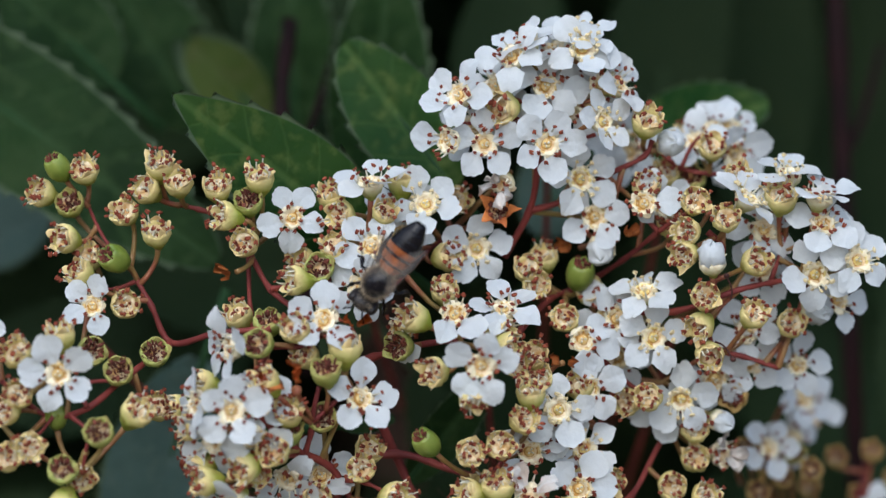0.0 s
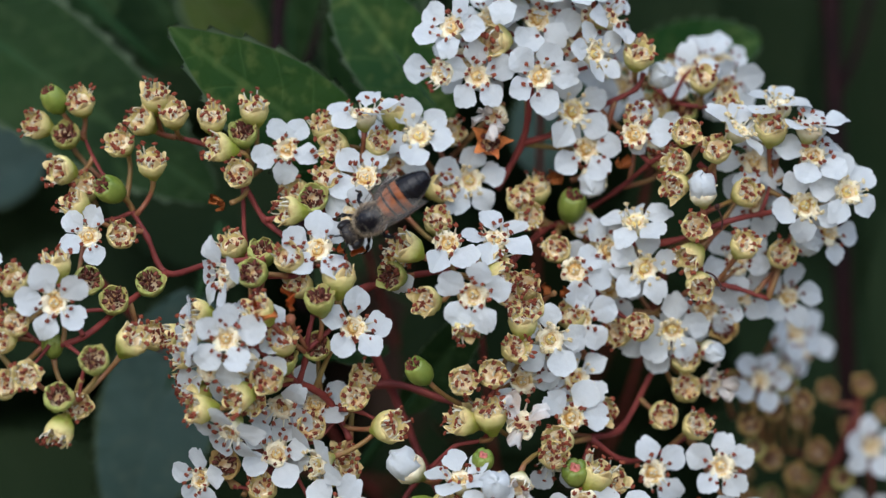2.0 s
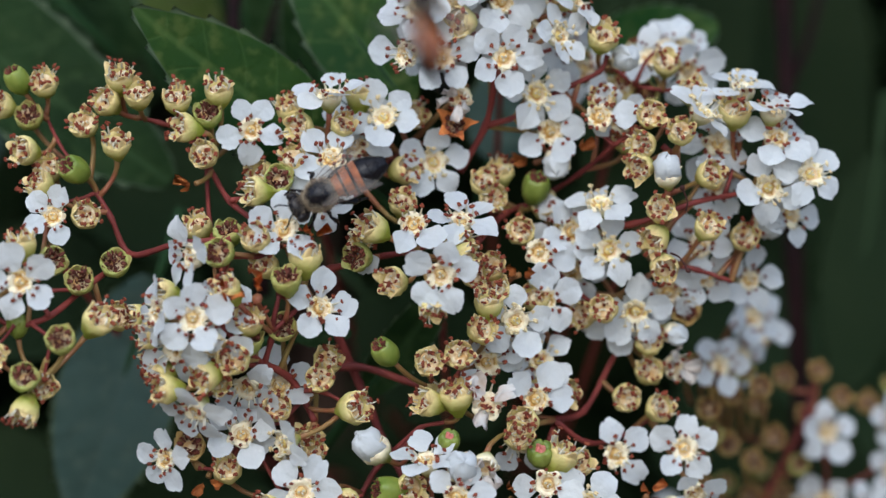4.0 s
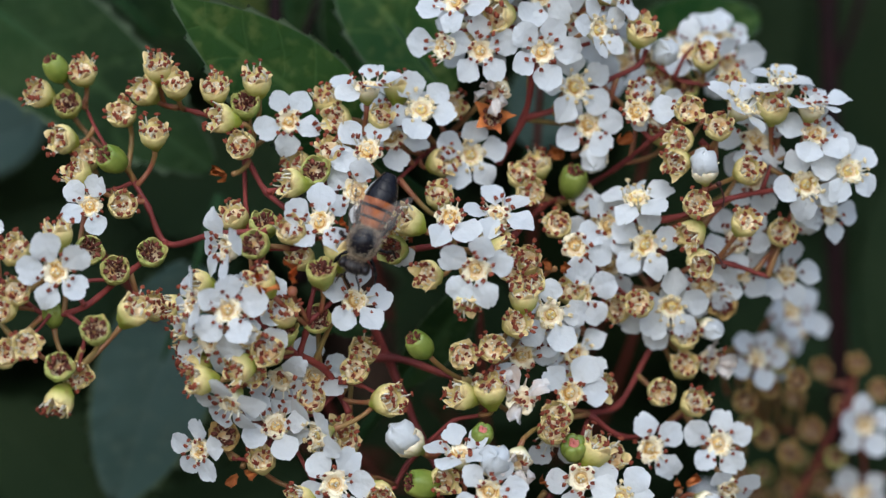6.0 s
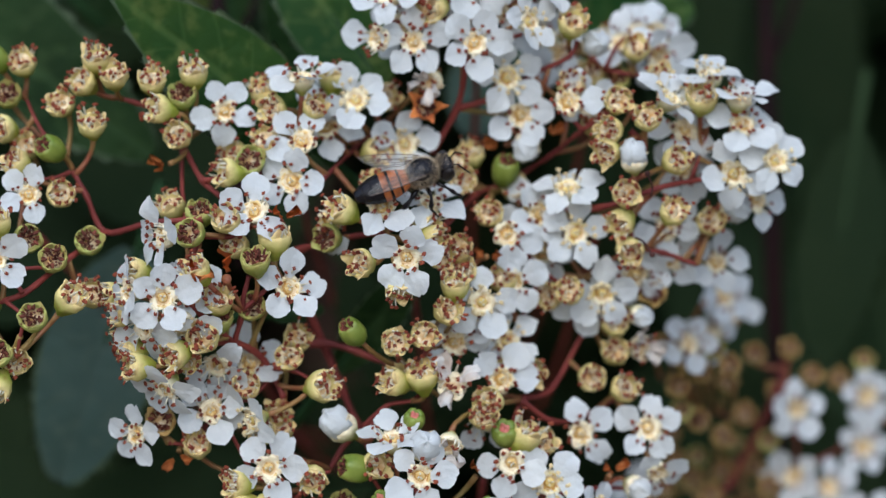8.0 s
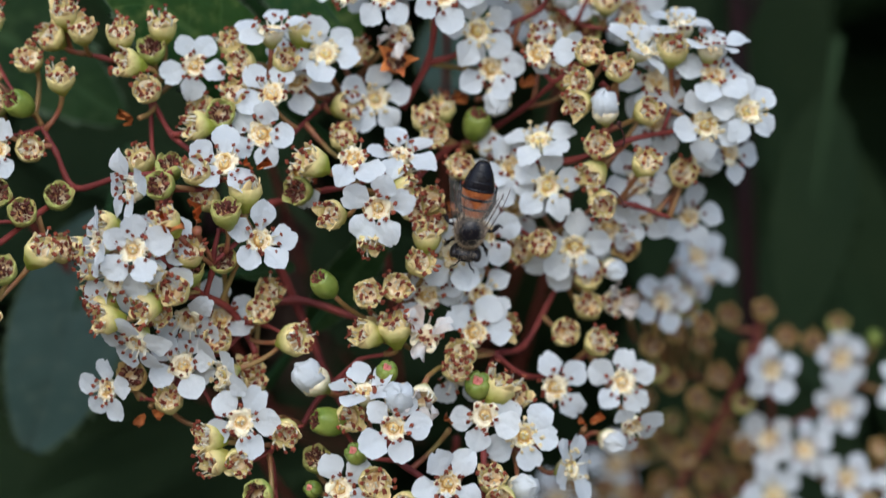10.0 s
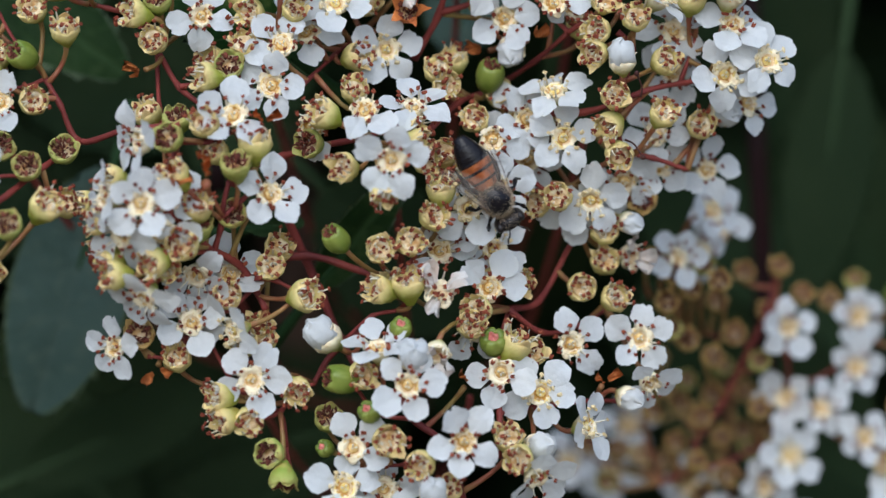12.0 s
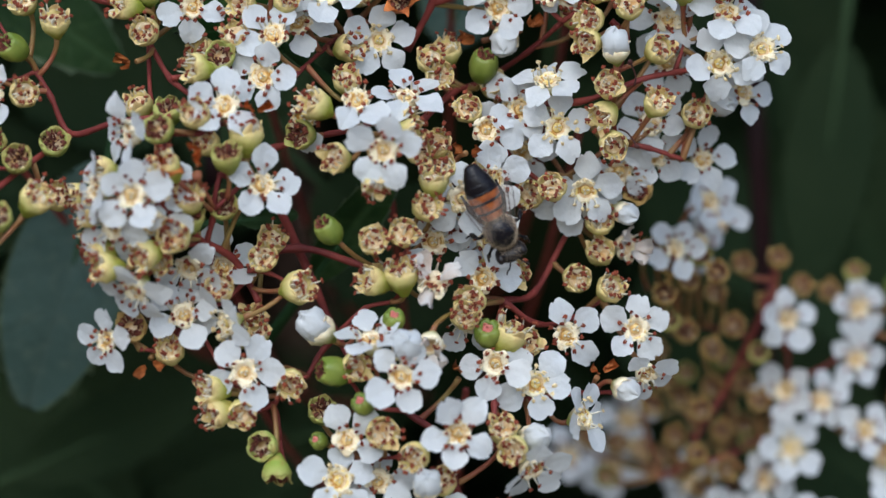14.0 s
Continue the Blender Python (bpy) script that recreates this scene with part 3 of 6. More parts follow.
            part("crown", rnd.choice(CROWNS), ob)
        elif kind == "thread":
            ob = part("dead_stamen", THREAD, self.thing, m)
            deep = 0.0
        else:
            ob = part("withered_petals", rnd.choice(SCRAPS), self.thing, m @ Matrix.Scale(0.9, 4))
            deep = 0.6
        if deep:
            self.pedicel(place - axis * deep * 0.001 * size, axis, size)



def top_cluster():
    h = Head("dense raised cluster of white five-petalled flowers on red stalk", 12.5, 12.9, 21.3)
    h.stalk(1.4, (12.4, 120.0, -26.5), (12.5, 71.5, -10.6), (12.5, 22.9, 21.3))
    h.stalk(1.2, (6.9, 7.1, 6.2), (9.8, 5.6, 11.4), (10.7, 3.5, 16.2), (11.1, 3.2, 22.7), (11.4, 3.1, 26.6))
    h.stalk(1.1, (9.8, 5.6, 11.4), (14.1, 4.9, 12.7), (18.6, 4.0, 15.4), (22.8, 3.4, 17.5), (23.8, 3.3, 19.4))
    h.stalk(0.8, (11.1, 2.2, 22.6), (8.2, 2.2, 24.0), (5.6, 2.2, 24.0))
    h.stalk(0.8, (11.1, 2.2, 23.9), (14.7, 2.2, 25.9), (17.3, 2.1, 27.1))
    h.stalk(0.8, (10.7, 2.5, 16.2), (13.4, 2.2, 18.7), (17.3, 2.3, 20.0))
    h.stalk(0.7, (11.1, 1.2, 22.6), (6.3, 1.3, 21.3), (1.8, 1.2, 21.3))
    h.grow("open", 17.29, 3.26, 10.66, 0, 8, 5)
    h.grow("fresh", 15.65, 1.96, 14.97, 0, 15, 30)
    h.grow("bud", 17.95, 4.07, 7.10, 260, 40, 0)
    h.grow("scrap", 20.19, 3.04, 8.37, 30, 50, 0)
    h.grow("scrap", 15.08, 6.70, 7.17, 180, 50, 0)
    h.grow("open", 25.06, 2.87, 11.92, 0, 30, 40, 3)
    h.grow("open", 4.70, -1.37, 18.83, 0, 8, 20)
    h.grow("open", 11.68, -1.80, 18.79, 0, 5, 68)
    h.grow("open", 0.51, -1.58, 19.16, 180, 35, 175, 1)
    h.grow("cup", 6.24, -1.77, 22.81, 190, 32, 0, 5, 1.25)
    h.grow("open", 1.67, -2.11, 24.34, 150, 38, 200)
    h.grow("open", 7.71, -2.07, 28.76, 125, 38, 120)
    h.grow("open", 11.68, 0.15, 25.44, 0, 12, 20)
    h.grow("fresh", 15.77, -2.00, 29.56, 60, 25, 60)
    h.grow("fresh", 16.23, -0.10, 31.41, 90, 50, 40, 5, 0.9)
    h.grow("open", 9.45, -1.13, 30.47, 110, 60, 10, 5, 0.9)
    h.grow("open", 20.04, 0.15, 25.67, 30, 64, 40)
    h.grow("open", 17.98, 1.17, 25.61, 0, 20, 50, 3)
    h.grow("fresh", 18.04, -1.68, 21.31, 10, 38, 100, 5, 0.9)
    h.grow("open", 16.41, 2.22, 23.75, 40, 20, 30, 3)
    h.grow("open", 12.87, 0.98, 29.77, 100, 50, 20, 4)
    h.grow("open", 6.15, 2.07, 25.70, 120, 25, 40)
    h.grow("open", 3.44, 2.34, 21.11, 180, 30, 10)
    h.grow("open", 14.16, 2.20, 22.79, 20, 25, 25)
    h.grow("open", 14.49, 2.11, 27.28, 60, 30, 50)
    h.grow("open", 10.33, 3.19, 22.22, 90, 20, 0)
    h.grow("open", 7.42, 2.31, 20.26, 200, 25, 30, 4)


top_cluster()


def upper_edge_cluster():
    h = Head("softly seen cluster of white flowers at the edge of the head", 28.1, 20.5, 19.0)
    h.stalk(1.4, (17.8, 120.0, -27.4), (23.0, 75.2, -12.2), (28.1, 30.5, 19.0))
    h.stalk(0.9, (24.1, 9.3, 19.1), (27.3, 8.8, 16.4), (30.6, 8.4, 15.7), (34.6, 8.5, 15.7))
    h.stalk(0.7, (27.3, 7.8, 16.3), (28.6, 7.8, 19.0), (29.9, 7.8, 20.3))
    h.grow("cup", 23.16, 0.23, 21.70, 80, 40, 0, 5, 1.1)
    h.grow("bud", 25.75, 3.08, 19.07, 0, 10, 0, 5, 0.98)
    h.grow("open", 29.09, 10.13, 19.64, 120, 30, 20, 5, 0.88)
    h.grow("open", 31.45, 14.85, 21.24, 90, 30, 50, 5, 0.88)
    h.grow("cup", 30.74, 5.14, 18.96, 90, 35, 0)
    h.grow("open", 33.92, 13.02, 18.26, 300, 30, 30)
    h.grow("open", 33.70, 16.42, 21.59, 40, 30, 10, 5, 0.85)
    h.grow("cup", 28.81, 16.62, 20.82, 110, 40, 10)
    h.grow("gcup", 28.71, 9.66, 15.46, 90, 35, 0)
    h.grow("cup", 25.51, 8.90, 16.09, 90, 35, 0)
    h.grow("open", 21.80, 17.60, 18.55, 200, 20, 40)
    h.grow("open", 20.13, 12.62, 20.62, 180, 30, 40, 4)
    h.grow("open", 35.01, 17.92, 19.39, 20, 35, 10, 5, 0.85)
    h.grow("cup", 27.94, 13.26, 17.29, 90, 40, 0)


upper_edge_cluster()


def upper_cluster():
    h = Head("cluster of white flowers and cream-green cups on thin stalks", -12.1, 9.7, 10.2)
    h.stalk(1.4, (3.8, 120.0, -30.9), (-4.2, 69.8, -18.3), (-12.1, 19.7, 10.2))
    h.stalk(1, (-16.0, -5.5, 0.0), (-19.4, -2.9, 2.6), (-22.0, 0.1, 6.8), (-24.4, 0.3, 10.3), (-27.6, -0.1, 11.6), (-31.2, 0.3, 12.4))
    h.stalk(0.8, (-19.3, -3.9, 2.6), (-16.2, -3.1, 3.1), (-13.6, -3.3, 3.1), (-11.7, -2.3, 4.5))
    h.stalk(0.8, (-11.7, -3.4, 0.0), (-11.2, -0.4, 4.5), (-8.7, 1.7, 9.1), (-6.1, 2.7, 10.4))
    h.stalk(0.8, (-6.0, -1.4, 2.6), (-2.2, 4.2, 6.5), (1.0, 7.8, 9.2))
    h.stalk(0.9, (-20.4, -7.1, -5.0), (-21.6, -3.3, 0.1), (-22.2, 2.0, 6.9))
    h.grow("cup", -31.73, -4.08, 16.83, 95, 50, 0)
    h.grow("cup", -29.57, -4.66, 14.88, 95, 40, 30)
    h.grow("cup", -33.49, -3.83, 14.04, 140, 40, 50)
    h.grow("cup", -25.24, -4.48, 14.42, 90, 45, 33)
    h.grow("cup", -20.59, -3.48, 15.40, 95, 55, 0)
    h.grow("gcup", -21.87, -3.56, 12.72, 100, 35, 20)
    h.grow("cup", -24.85, -4.71, 10.78, 170, 60, 0)
    h.grow("scrap", -23.47, -3.90, 4.41, 200, 40, 0, 5, 0.9)
    h.grow("cup", -22.32, -4.56, 7.84, 150, 12, 30)
    h.grow("open", -16.94, -2.79, 10.62, 0, 5, 50, 5, 0.9)
    h.grow("cup", -12.71, -1.26, 13.54, 100, 50, 0)
    h.grow("cup", -11.78, -3.51, 10.90, 180, 32, 0)
    h.grow("cup", -12.26, -4.30, 7.56, 110, 32, 25)
    h.grow("gcup", -13.80, -5.43, 5.12, 100, 18, 30)
    h.grow("cup", -16.92, -6.68, 3.53, 175, 62, 0)
    h.grow("cup", -16.26, -1.44, 5.83, 150, 50, 0)
    h.grow("open", -8.12, -3.48, 14.67, 90, 66, 20)
    h.grow("cup", -6.41, -3.28, 11.39, 60, 35, 0, 5, 0.88)
    h.grow("fresh", -1.99, -0.72, 12.23, 90, 22, 50)
    h.grow("cup", -4.72, 0.54, 15.19, 90, 70, 0)
    h.grow("cup", 1.68, 4.84, 12.73, 20, 30, 0)
    h.grow("open", -7.90, -4.97, 7.34, 90, 25, 60, 3)
    h.grow("fresh", 3.76, 2.82, 7.13, 0, 5, 15)
    h.grow("cup", 0.73, 1.28, 6.34, 20, 45, 0)
    h.grow("dried", 6.12, 0.49, 11.46, 100, 12, 0)
    h.grow("withered", 6.64, -0.20, 14.27, 235, 40, 0, 5, 0.92)
    h.grow("cup", 0.13, -2.62, 2.72, 90, 42, 0)
    h.grow("open", -9.16, -5.58, 2.69, 170, 10, 140)
    h.grow("open", -5.39, 0.70, 9.06, 90, 15, 60)
    h.grow("open", -4.78, 2.57, 12.35, 90, 30, 30)


upper_cluster()


def thin_cluster():
    h = Head("cluster of cream seed cups and few white flowers on red stalks", -41.1, 2.6, -2.8)
    h.stalk(1.4, (-6.4, 120.0, -36.1), (-23.8, 66.3, -27.5), (-41.1, 12.6, -2.8))
    h.stalk(1.1, (-19.0, -8.3, -1.8), (-25.2, -6.2, -2.3), (-30.5, -2.7, -3.4), (-32.7, -2.8, 0.7), (-34.4, -1.8, 3.6), (-35.2, -1.3, 5.1))
    h.stalk(1.1, (-30.5, -2.7, -3.4), (-35.3, -7.1, -7.2), (-38.8, -12.4, -10.3), (-42.6, -11.9, -11.3), (-45.5, -11.3, -9.9), (-48.5, -10.3, -7.4))
    h.stalk(0.7, (-35.1, -2.3, 5.1), (-37.5, -1.8, 7.5), (-39.1, 0.1, 9.8), (-40.5, 2.3, 12.5))
    h.stalk(0.7, (-38.7, -13.4, -10.2), (-40.0, -12.4, -8.0), (-37.4, -10.8, -7.4), (-35.7, -9.3, -7.8))
    h.stalk(0.7, (-40.6, -13.4, -11.1), (-38.6, -14.5, -12.8), (-38.9, -14.3, -15.4), (-39.3, -13.7, -17.3))
    h.stalk(0.6, (-42.5, -13.0, -11.2), (-44.4, -12.7, -13.3), (-47.0, -11.9, -13.6))
    h.stalk(0.7, (-34.4, -1.8, 3.6), (-36.8, -2.0, 2.7), (-39.3, -2.4, 2.7))
    h.grow("berry", -43.50, -0.57, 16.46, 120, 60, 0, 5, 0.8)
    h.grow("cup", -40.57, -0.79, 16.37, 100, 35, 10)
    h.grow("cup", -45.83, -0.59, 13.69, 160, 45, 40)
    h.grow("gcup", -42.32, -0.30, 12.59, 110, 30, 20)
    h.grow("cup", -35.82, -3.64, 11.49, 120, 25, 10)
    h.grow("cup", -31.96, -5.14, 9.33, 90, 45, 20)
    h.grow("cup", -42.92, -2.29, 8.36, 170, 40, 5)
    h.grow("berry", -36.63, -5.09, 6.04, 150, 38, 0, 5, 0.9)
    h.grow("cup", -40.18, -0.49, 6.58, 120, 30, 0)
    h.grow("cup", -40.88, -5.37, 4.71, 140, 60, 0)
    h.grow("open", -38.91, -7.00, 0.88, 90, 10, 75, 4, 0.85)
    h.grow("cup", -35.18, -6.87, 1.06, 30, 15, 18)
    h.grow("cup", -41.85, -12.81, -1.88, 100, 70, 0)
    h.grow("open", -41.71, -15.48, -6.51, 0, 8, 108)
    h.grow("cup", -46.58, -13.93, -3.91, 120, 40, 20, 5, 1.1)
    h.grow("gcup", -38.49, -9.60, -3.98, 40, 30, 0)
    h.grow("gcup", -35.70, -10.43, -6.18, 100, 18, 40)
    h.grow("gcup", -32.00, -6.45, -4.22, 80, 25, 10)
    h.grow("cup", -46.11, -15.09, -8.55, 60, 20, 30)
    h.grow("cup", -47.86, -14.70, -10.54, 180, 30, 50)
    h.grow("cup", -44.70, -15.59, -14.43, 0, 8, 90)
    h.grow("gcup", -37.15, -17.52, -12.53, 100, 25, 60)
    h.grow("cup", -33.06, -13.49, -10.37, 50, 55, 0, 5, 1.1)
    h.grow("cup", -31.51, -7.09, -10.17, 60, 30, 20)
    h.grow("cup", -47.36, -14.79, -15.38, 90, 20, 0)
    h.grow("gcup", -41.11, -16.53, -16.57, 80, 30, 10)
    h.grow("cup", -39.31, -13.56, -17.82, 0, 20, 0)
    h.grow("cup", -41.43, -15.15, -21.15, 250, 62, 0)
    h.grow("gbud", -42.31, -11.93, -10.82, 90, 60, 0)
    h.grow("cup", -50.84, -13.47, -7.33, 100, 30, 0)
    h.grow("cup", -50.46, -14.01, -13.54, 140, 30, 0)
    h.grow("open", -51.49, -11.13, -1.73, 150, 30, 0)


thin_cluster()


def middle_cluster():
    h = Head("cluster of white flowers with ochre centres and pale cups", 4.9, 4.9, -9.2)
    h.stalk(1.4, (9.7, 120.0, -38.7), (7.3, 67.5, -31.9), (4.9, 14.9, -9.2))
    h.stalk(1.6, (-13.8, -0.1, -7.7), (-8.8, 4.3, -10.4), (-5.7, 6.9, -16.4), (-3.7, 7.0, -21.0), (-1.4, 6.8, -26.2), (1.6, 3.1, -31.2))
    h.stalk(1.4, (-13.1, 4.2, -17.7), (-5.6, 4.9, -16.3), (0.3, 4.1, -17.9), (4.8, 3.9, -19.5))
    h.stalk(1.3, (-11.7, -4.5, -6.3), (-7.9, -1.5, -5.1), (-3.5, -0.8, -3.9), (1.1, -2.9, -3.2))
    h.stalk(0.8, (1.1, -5.9, -3.2), (2.4, -8.1, -5.1), (4.3, -8.7, -7.0))
    h.stalk(0.8, (-0.9, -3.3, -25.6), (2.0, -4.2, -23.0), (4.9, -4.7, -22.3), (6.1, -4.2, -21.1))
    h.stalk(0.9, (1.1, -4.9, -3.2), (4.9, -4.3, -1.9), (8.1, -2.5, -2.6))
    h.stalk(0.9, (4.9, -1.0, -19.3), (8.1, -0.9, -14.2), (10.0, -1.4, -9.0))
    h.grow("cup", -3.77, -8.24, -0.32, 150, 58, 0, 5, 1.08)
    h.grow("open", 1.27, -7.37, -0.14, 90, 25, 245, 2)
    h.grow("gcup", -5.24, -5.75, -3.80, 180, 30, 0)
    h.grow("open", -4.60, -5.53, -1.90, 300, 20, 290, 1)
    h.grow("open", 4.19, -13.79, -5.82, 270, 10, 8)
    h.grow("open", 6.70, -4.81, 0.48, 90, 54, 310)
    h.grow("cup", 3.36, -12.42, -9.70, 280, 55, 0)
    h.grow("cup", 7.14, -6.45, -2.44, 0, 50, 0)
    h.grow("cup", 7.64, -7.59, -3.83, 0, 60, 0)
    h.grow("cup", -1.35, -10.49, -6.60, 180, 35, 10)
    h.grow("berry", -1.92, -8.35, -14.38, 130, 50, 0, 5, 0.84)
    h.grow("cup", 3.00, -8.70, -15.46, 40, 12, 80)
    h.grow("cup", 6.28, -8.52, -14.65, 90, 8, 60)
    h.grow("cup", 9.00, -8.41, -11.70, 50, 28, 0)
    h.grow("cup", 9.64, -8.01, -8.56, 90, 60, 0)
    h.grow("cup", 2.35, -7.96, -19.90, 160, 58, 0)
    h.grow("cup", 4.55, -5.05, -19.23, 150, 30, 0)
    h.grow("cup", 6.01, -7.86, -18.65, 95, 58, 0, 5, 1.15)
    h.grow("withered", 9.42, -7.12, -20.28, 80, 30, 0, 5, 1.15)
    h.grow("scrap", 13.57, -1.30, -5.83, 0, 20, 0)
    h.grow("cup", 10.01, -4.68, -4.63, 90, 25, 0)
    h.grow("cup", 10.50, -4.88, -7.17, 90, 25, 40)
    h.grow("open", 9.67, -2.69, -15.71, 0, 15, 20, 4)
    h.grow("cup", 8.40, -6.80, -5.74, 340, 35, 0, 3)


middle_cluster()


def broad_cluster():
    h = Head("broad cluster of fresh white flowers, cups and a white bud", 27.9, 13.2, -1.1)
    h.stalk(1.4, (17.8, 120.0, -35.5), (22.8, 71.6, -26.3), (27.9, 23.2, -1.1))
    h.stalk(1.1, (8.1, -3.5, -2.6), (12.1, 6.7, 1.3), (15.4, 9.0, 2.6), (20.6, 6.3, 5.8), (24.4, 2.9, 9.0))
    h.stalk(1.1, (19.5, 4.0, -0.1), (26.2, 1.4, -0.1), (33.2, -0.2, 2.3), (36.9, 1.1, 3.1), (40.5, 2.3, 3.7))
    h.stalk(1, (29.8, 0.4, 8.9), (31.5, 0.3, 7.0), (30.4, 0.5, 2.5), (30.0, 1.4, -1.4), (30.5, 2.5, -4.6))
    h.stalk(0.8, (24.4, 2.0, 9.0), (27.5, 1.0, 10.9), (30.8, 0.8, 11.5))
    h.stalk(0.8, (24.4, 2.0, 9.0), (22.5, 3.0, 11.0), (21.8, 3.0, 12.9))
    h.stalk(0.8, (37.0, 2.2, 3.1), (38.6, 2.6, 7.6), (39.3, 2.3, 11.5))
    h.stalk(1, (19.6, 6.0, -0.1), (17.3, 4.7, -4.0), (20.5, 4.4, -7.9), (24.4, 4.4, -10.5))
    h.stalk(1, (30.6, 3.5, -4.6), (34.1, 3.3, -5.3), (38.0, 3.7, -6.6))
    h.stalk(1, (15.2, 3.0, -18.2), (17.3, 5.1, -14.4), (18.6, 5.9, -10.5), (20.6, 6.4, -7.9))
    h.grow("berry", 15.54, 4.38, 4.19, 80, 50, 0, 5, 0.95)
    h.grow("cup", 9.59, 1.65, 5.02, 90, 28, 10)
    h.grow("cup", 10.55, 1.49, 3.07, 350, 8, 50)
    h.grow("cup", 11.46, 5.63, 6.51, 90, 50, 0)
    h.grow("cup", 13.63, 0.89, -0.69, 120, 12, 30)
    h.grow("open", 15.72, -0.40, -3.27, 330, 8, 285, 2)
    h.grow("open", 19.66, 1.71, -0.84, 20, 30, 60, 4)
    h.grow("cup", 16.68, 5.75, 2.44, 100, 30, 0)
    h.grow("fresh", 23.73, 0.37, -2.98, 0, 8, 82)
    h.grow("fresh", 22.62, -0.41, 2.37, 100, 52, 30)
    h.grow("cup", 26.66, -3.19, 6.16, 210, 40, 0)
    h.grow("cup", 26.99, -3.15, 8.84, 190, 28, 20)
    h.grow("bud", 30.00, -3.73, 5.76, 95, 55, 0)
    h.grow("cup", 29.31, -3.36, 1.68, 100, 8, 40)
    h.grow("cup", 28.43, -1.84, -2.02, 220, 48, 0)
    h.grow("cup", 29.93, -1.21, -5.24, 280, 28, 20)
    h.grow("cup", 34.98, -2.51, -0.12, 60, 38, 0)
    h.grow("cup", 35.30, -2.73, 5.63, 30, 35, 20)
    h.grow("cup", 31.64, -3.29, 10.61, 90, 24, 10)
    h.grow("fresh", 34.24, -2.73, 12.79, 55, 62, 30)
    h.grow("cup", 28.29, -2.86, 12.36, 90, 8, 40)
    h.grow("open", 22.62, -1.17, 12.12, 90, 8, 0, 1)
    h.grow("cup", 23.07, 1.55, 14.47, 90, 30, 0)
    h.grow("cup", 33.40, 1.44, 15.40, 90, 30, 0)
    h.grow("cup", 37.94, -2.09, 13.18, 90, 45, 0, 5, 1.15)
    h.grow("fresh", 38.95, -0.03, 15.63, 90, 68, 10)
    h.grow("open", 42.28, -1.47, 13.00, 80, 62, 30)
    h.grow("open", 42.82, -0.99, 9.67, 60, 32, 170)
    h.grow("fresh", 41.88, -0.58, 4.03, 0, 5, 45)
    h.grow("fresh", 46.68, -0.72, 5.62, 40, 22, 100)
    h.grow("fresh", 26.91, 2.56, -10.14, 270, 20, 20)
    h.grow("cup", 22.89, -0.65, -9.60, 150, 20, 0)
    h.grow("cup", 20.46, 3.21, -10.46, 200, 30, 0)
    h.grow("open", 25.40, 4.66, -11.16, 270, 30, 200, 4)
    h.grow("thread", 30.22, -4.84, -3.42, 320, 80, 0)
    h.grow("thread", 31.92, -5.28, 1.28, 95, 70, 0)
    h.grow("cup", 39.58, 2.73, -1.43, 60, 15, 20)
    h.grow("open", 35.03, 6.98, -6.00, 300, 10, 30, 5, 0.92)
    h.grow("open", 40.93, 10.91, -6.39, 20, 25, 10, 5, 0.92)
    h.grow("tcup", 33.05, 6.92, -9.92, 200, 30, 0)
    h.grow("open", 34.64, 6.10, -2.40, 90, 30, 60)
    h.grow("bud", 42.43, 5.44, -0.14, 0, 30, 0)
    h.grow("bud", 31.42, 4.34, -12.60, 330, 50, 0, 5, 0.78)
    h.grow("cup", 28.65, 4.66, -13.26, 90, 30, 0)
    h.grow("cup", 28.70, 5.75, -16.74, 90, 28, 20)
    h.grow("withered", 31.87, 7.35, -16.50, 0, 30, 0)
    h.grow("fresh", 12.84, -4.78, -11.00, 0, 10, 300)
    h.grow("open", 16.36, 0.19, -8.76, 320, 25, 240, 4)
    h.grow("cup", 15.21, 0.55, -8.12, 100, 40, 60, 3)
    h.grow("fresh", 15.84, 1.06, -15.56, 90, 20, 250)
    h.grow("open", 15.22, -2.64, -19.89, 0, 12, 355, 3)
    h.grow("cup", 18.94, 1.37, -19.33, 0, 25, 0)
    h.grow("cup", 13.42, -6.01, -22.25, 160, 18, 0, 5, 1.1)
    h.grow("cup", 14.54, 0.98, -16.84, 100, 40, 30, 3)
    h.grow("open", 11.29, -2.01, -12.86, 250, 35, 230, 3)
    h.grow("open", 45.28, 4.28, 7.67, 40, 30, 15)
    h.grow("open", 36.37, 2.62, 9.28, 90, 25, 30)
    h.grow("open", 45.05, 5.58, 1.16, 20, 30, 60)
    h.grow("open", 19.94, 6.20, -5.29, 200, 20, 10)
    h.grow("open", 31.07, 6.58, -7.96, 270, 25, 35)
    h.grow("open", 36.66, 6.50, 4.60, 30, 20, 75)
    h.grow("cup", 21.63, 4.00, -0.46, 60, 25, 0)
    h.grow("cup", 25.87, 3.50, 10.18, 90, 35, 0)
    h.grow("open", 18.73, 5.00, -0.84, 200, 25, 40, 4)


broad_cluster()


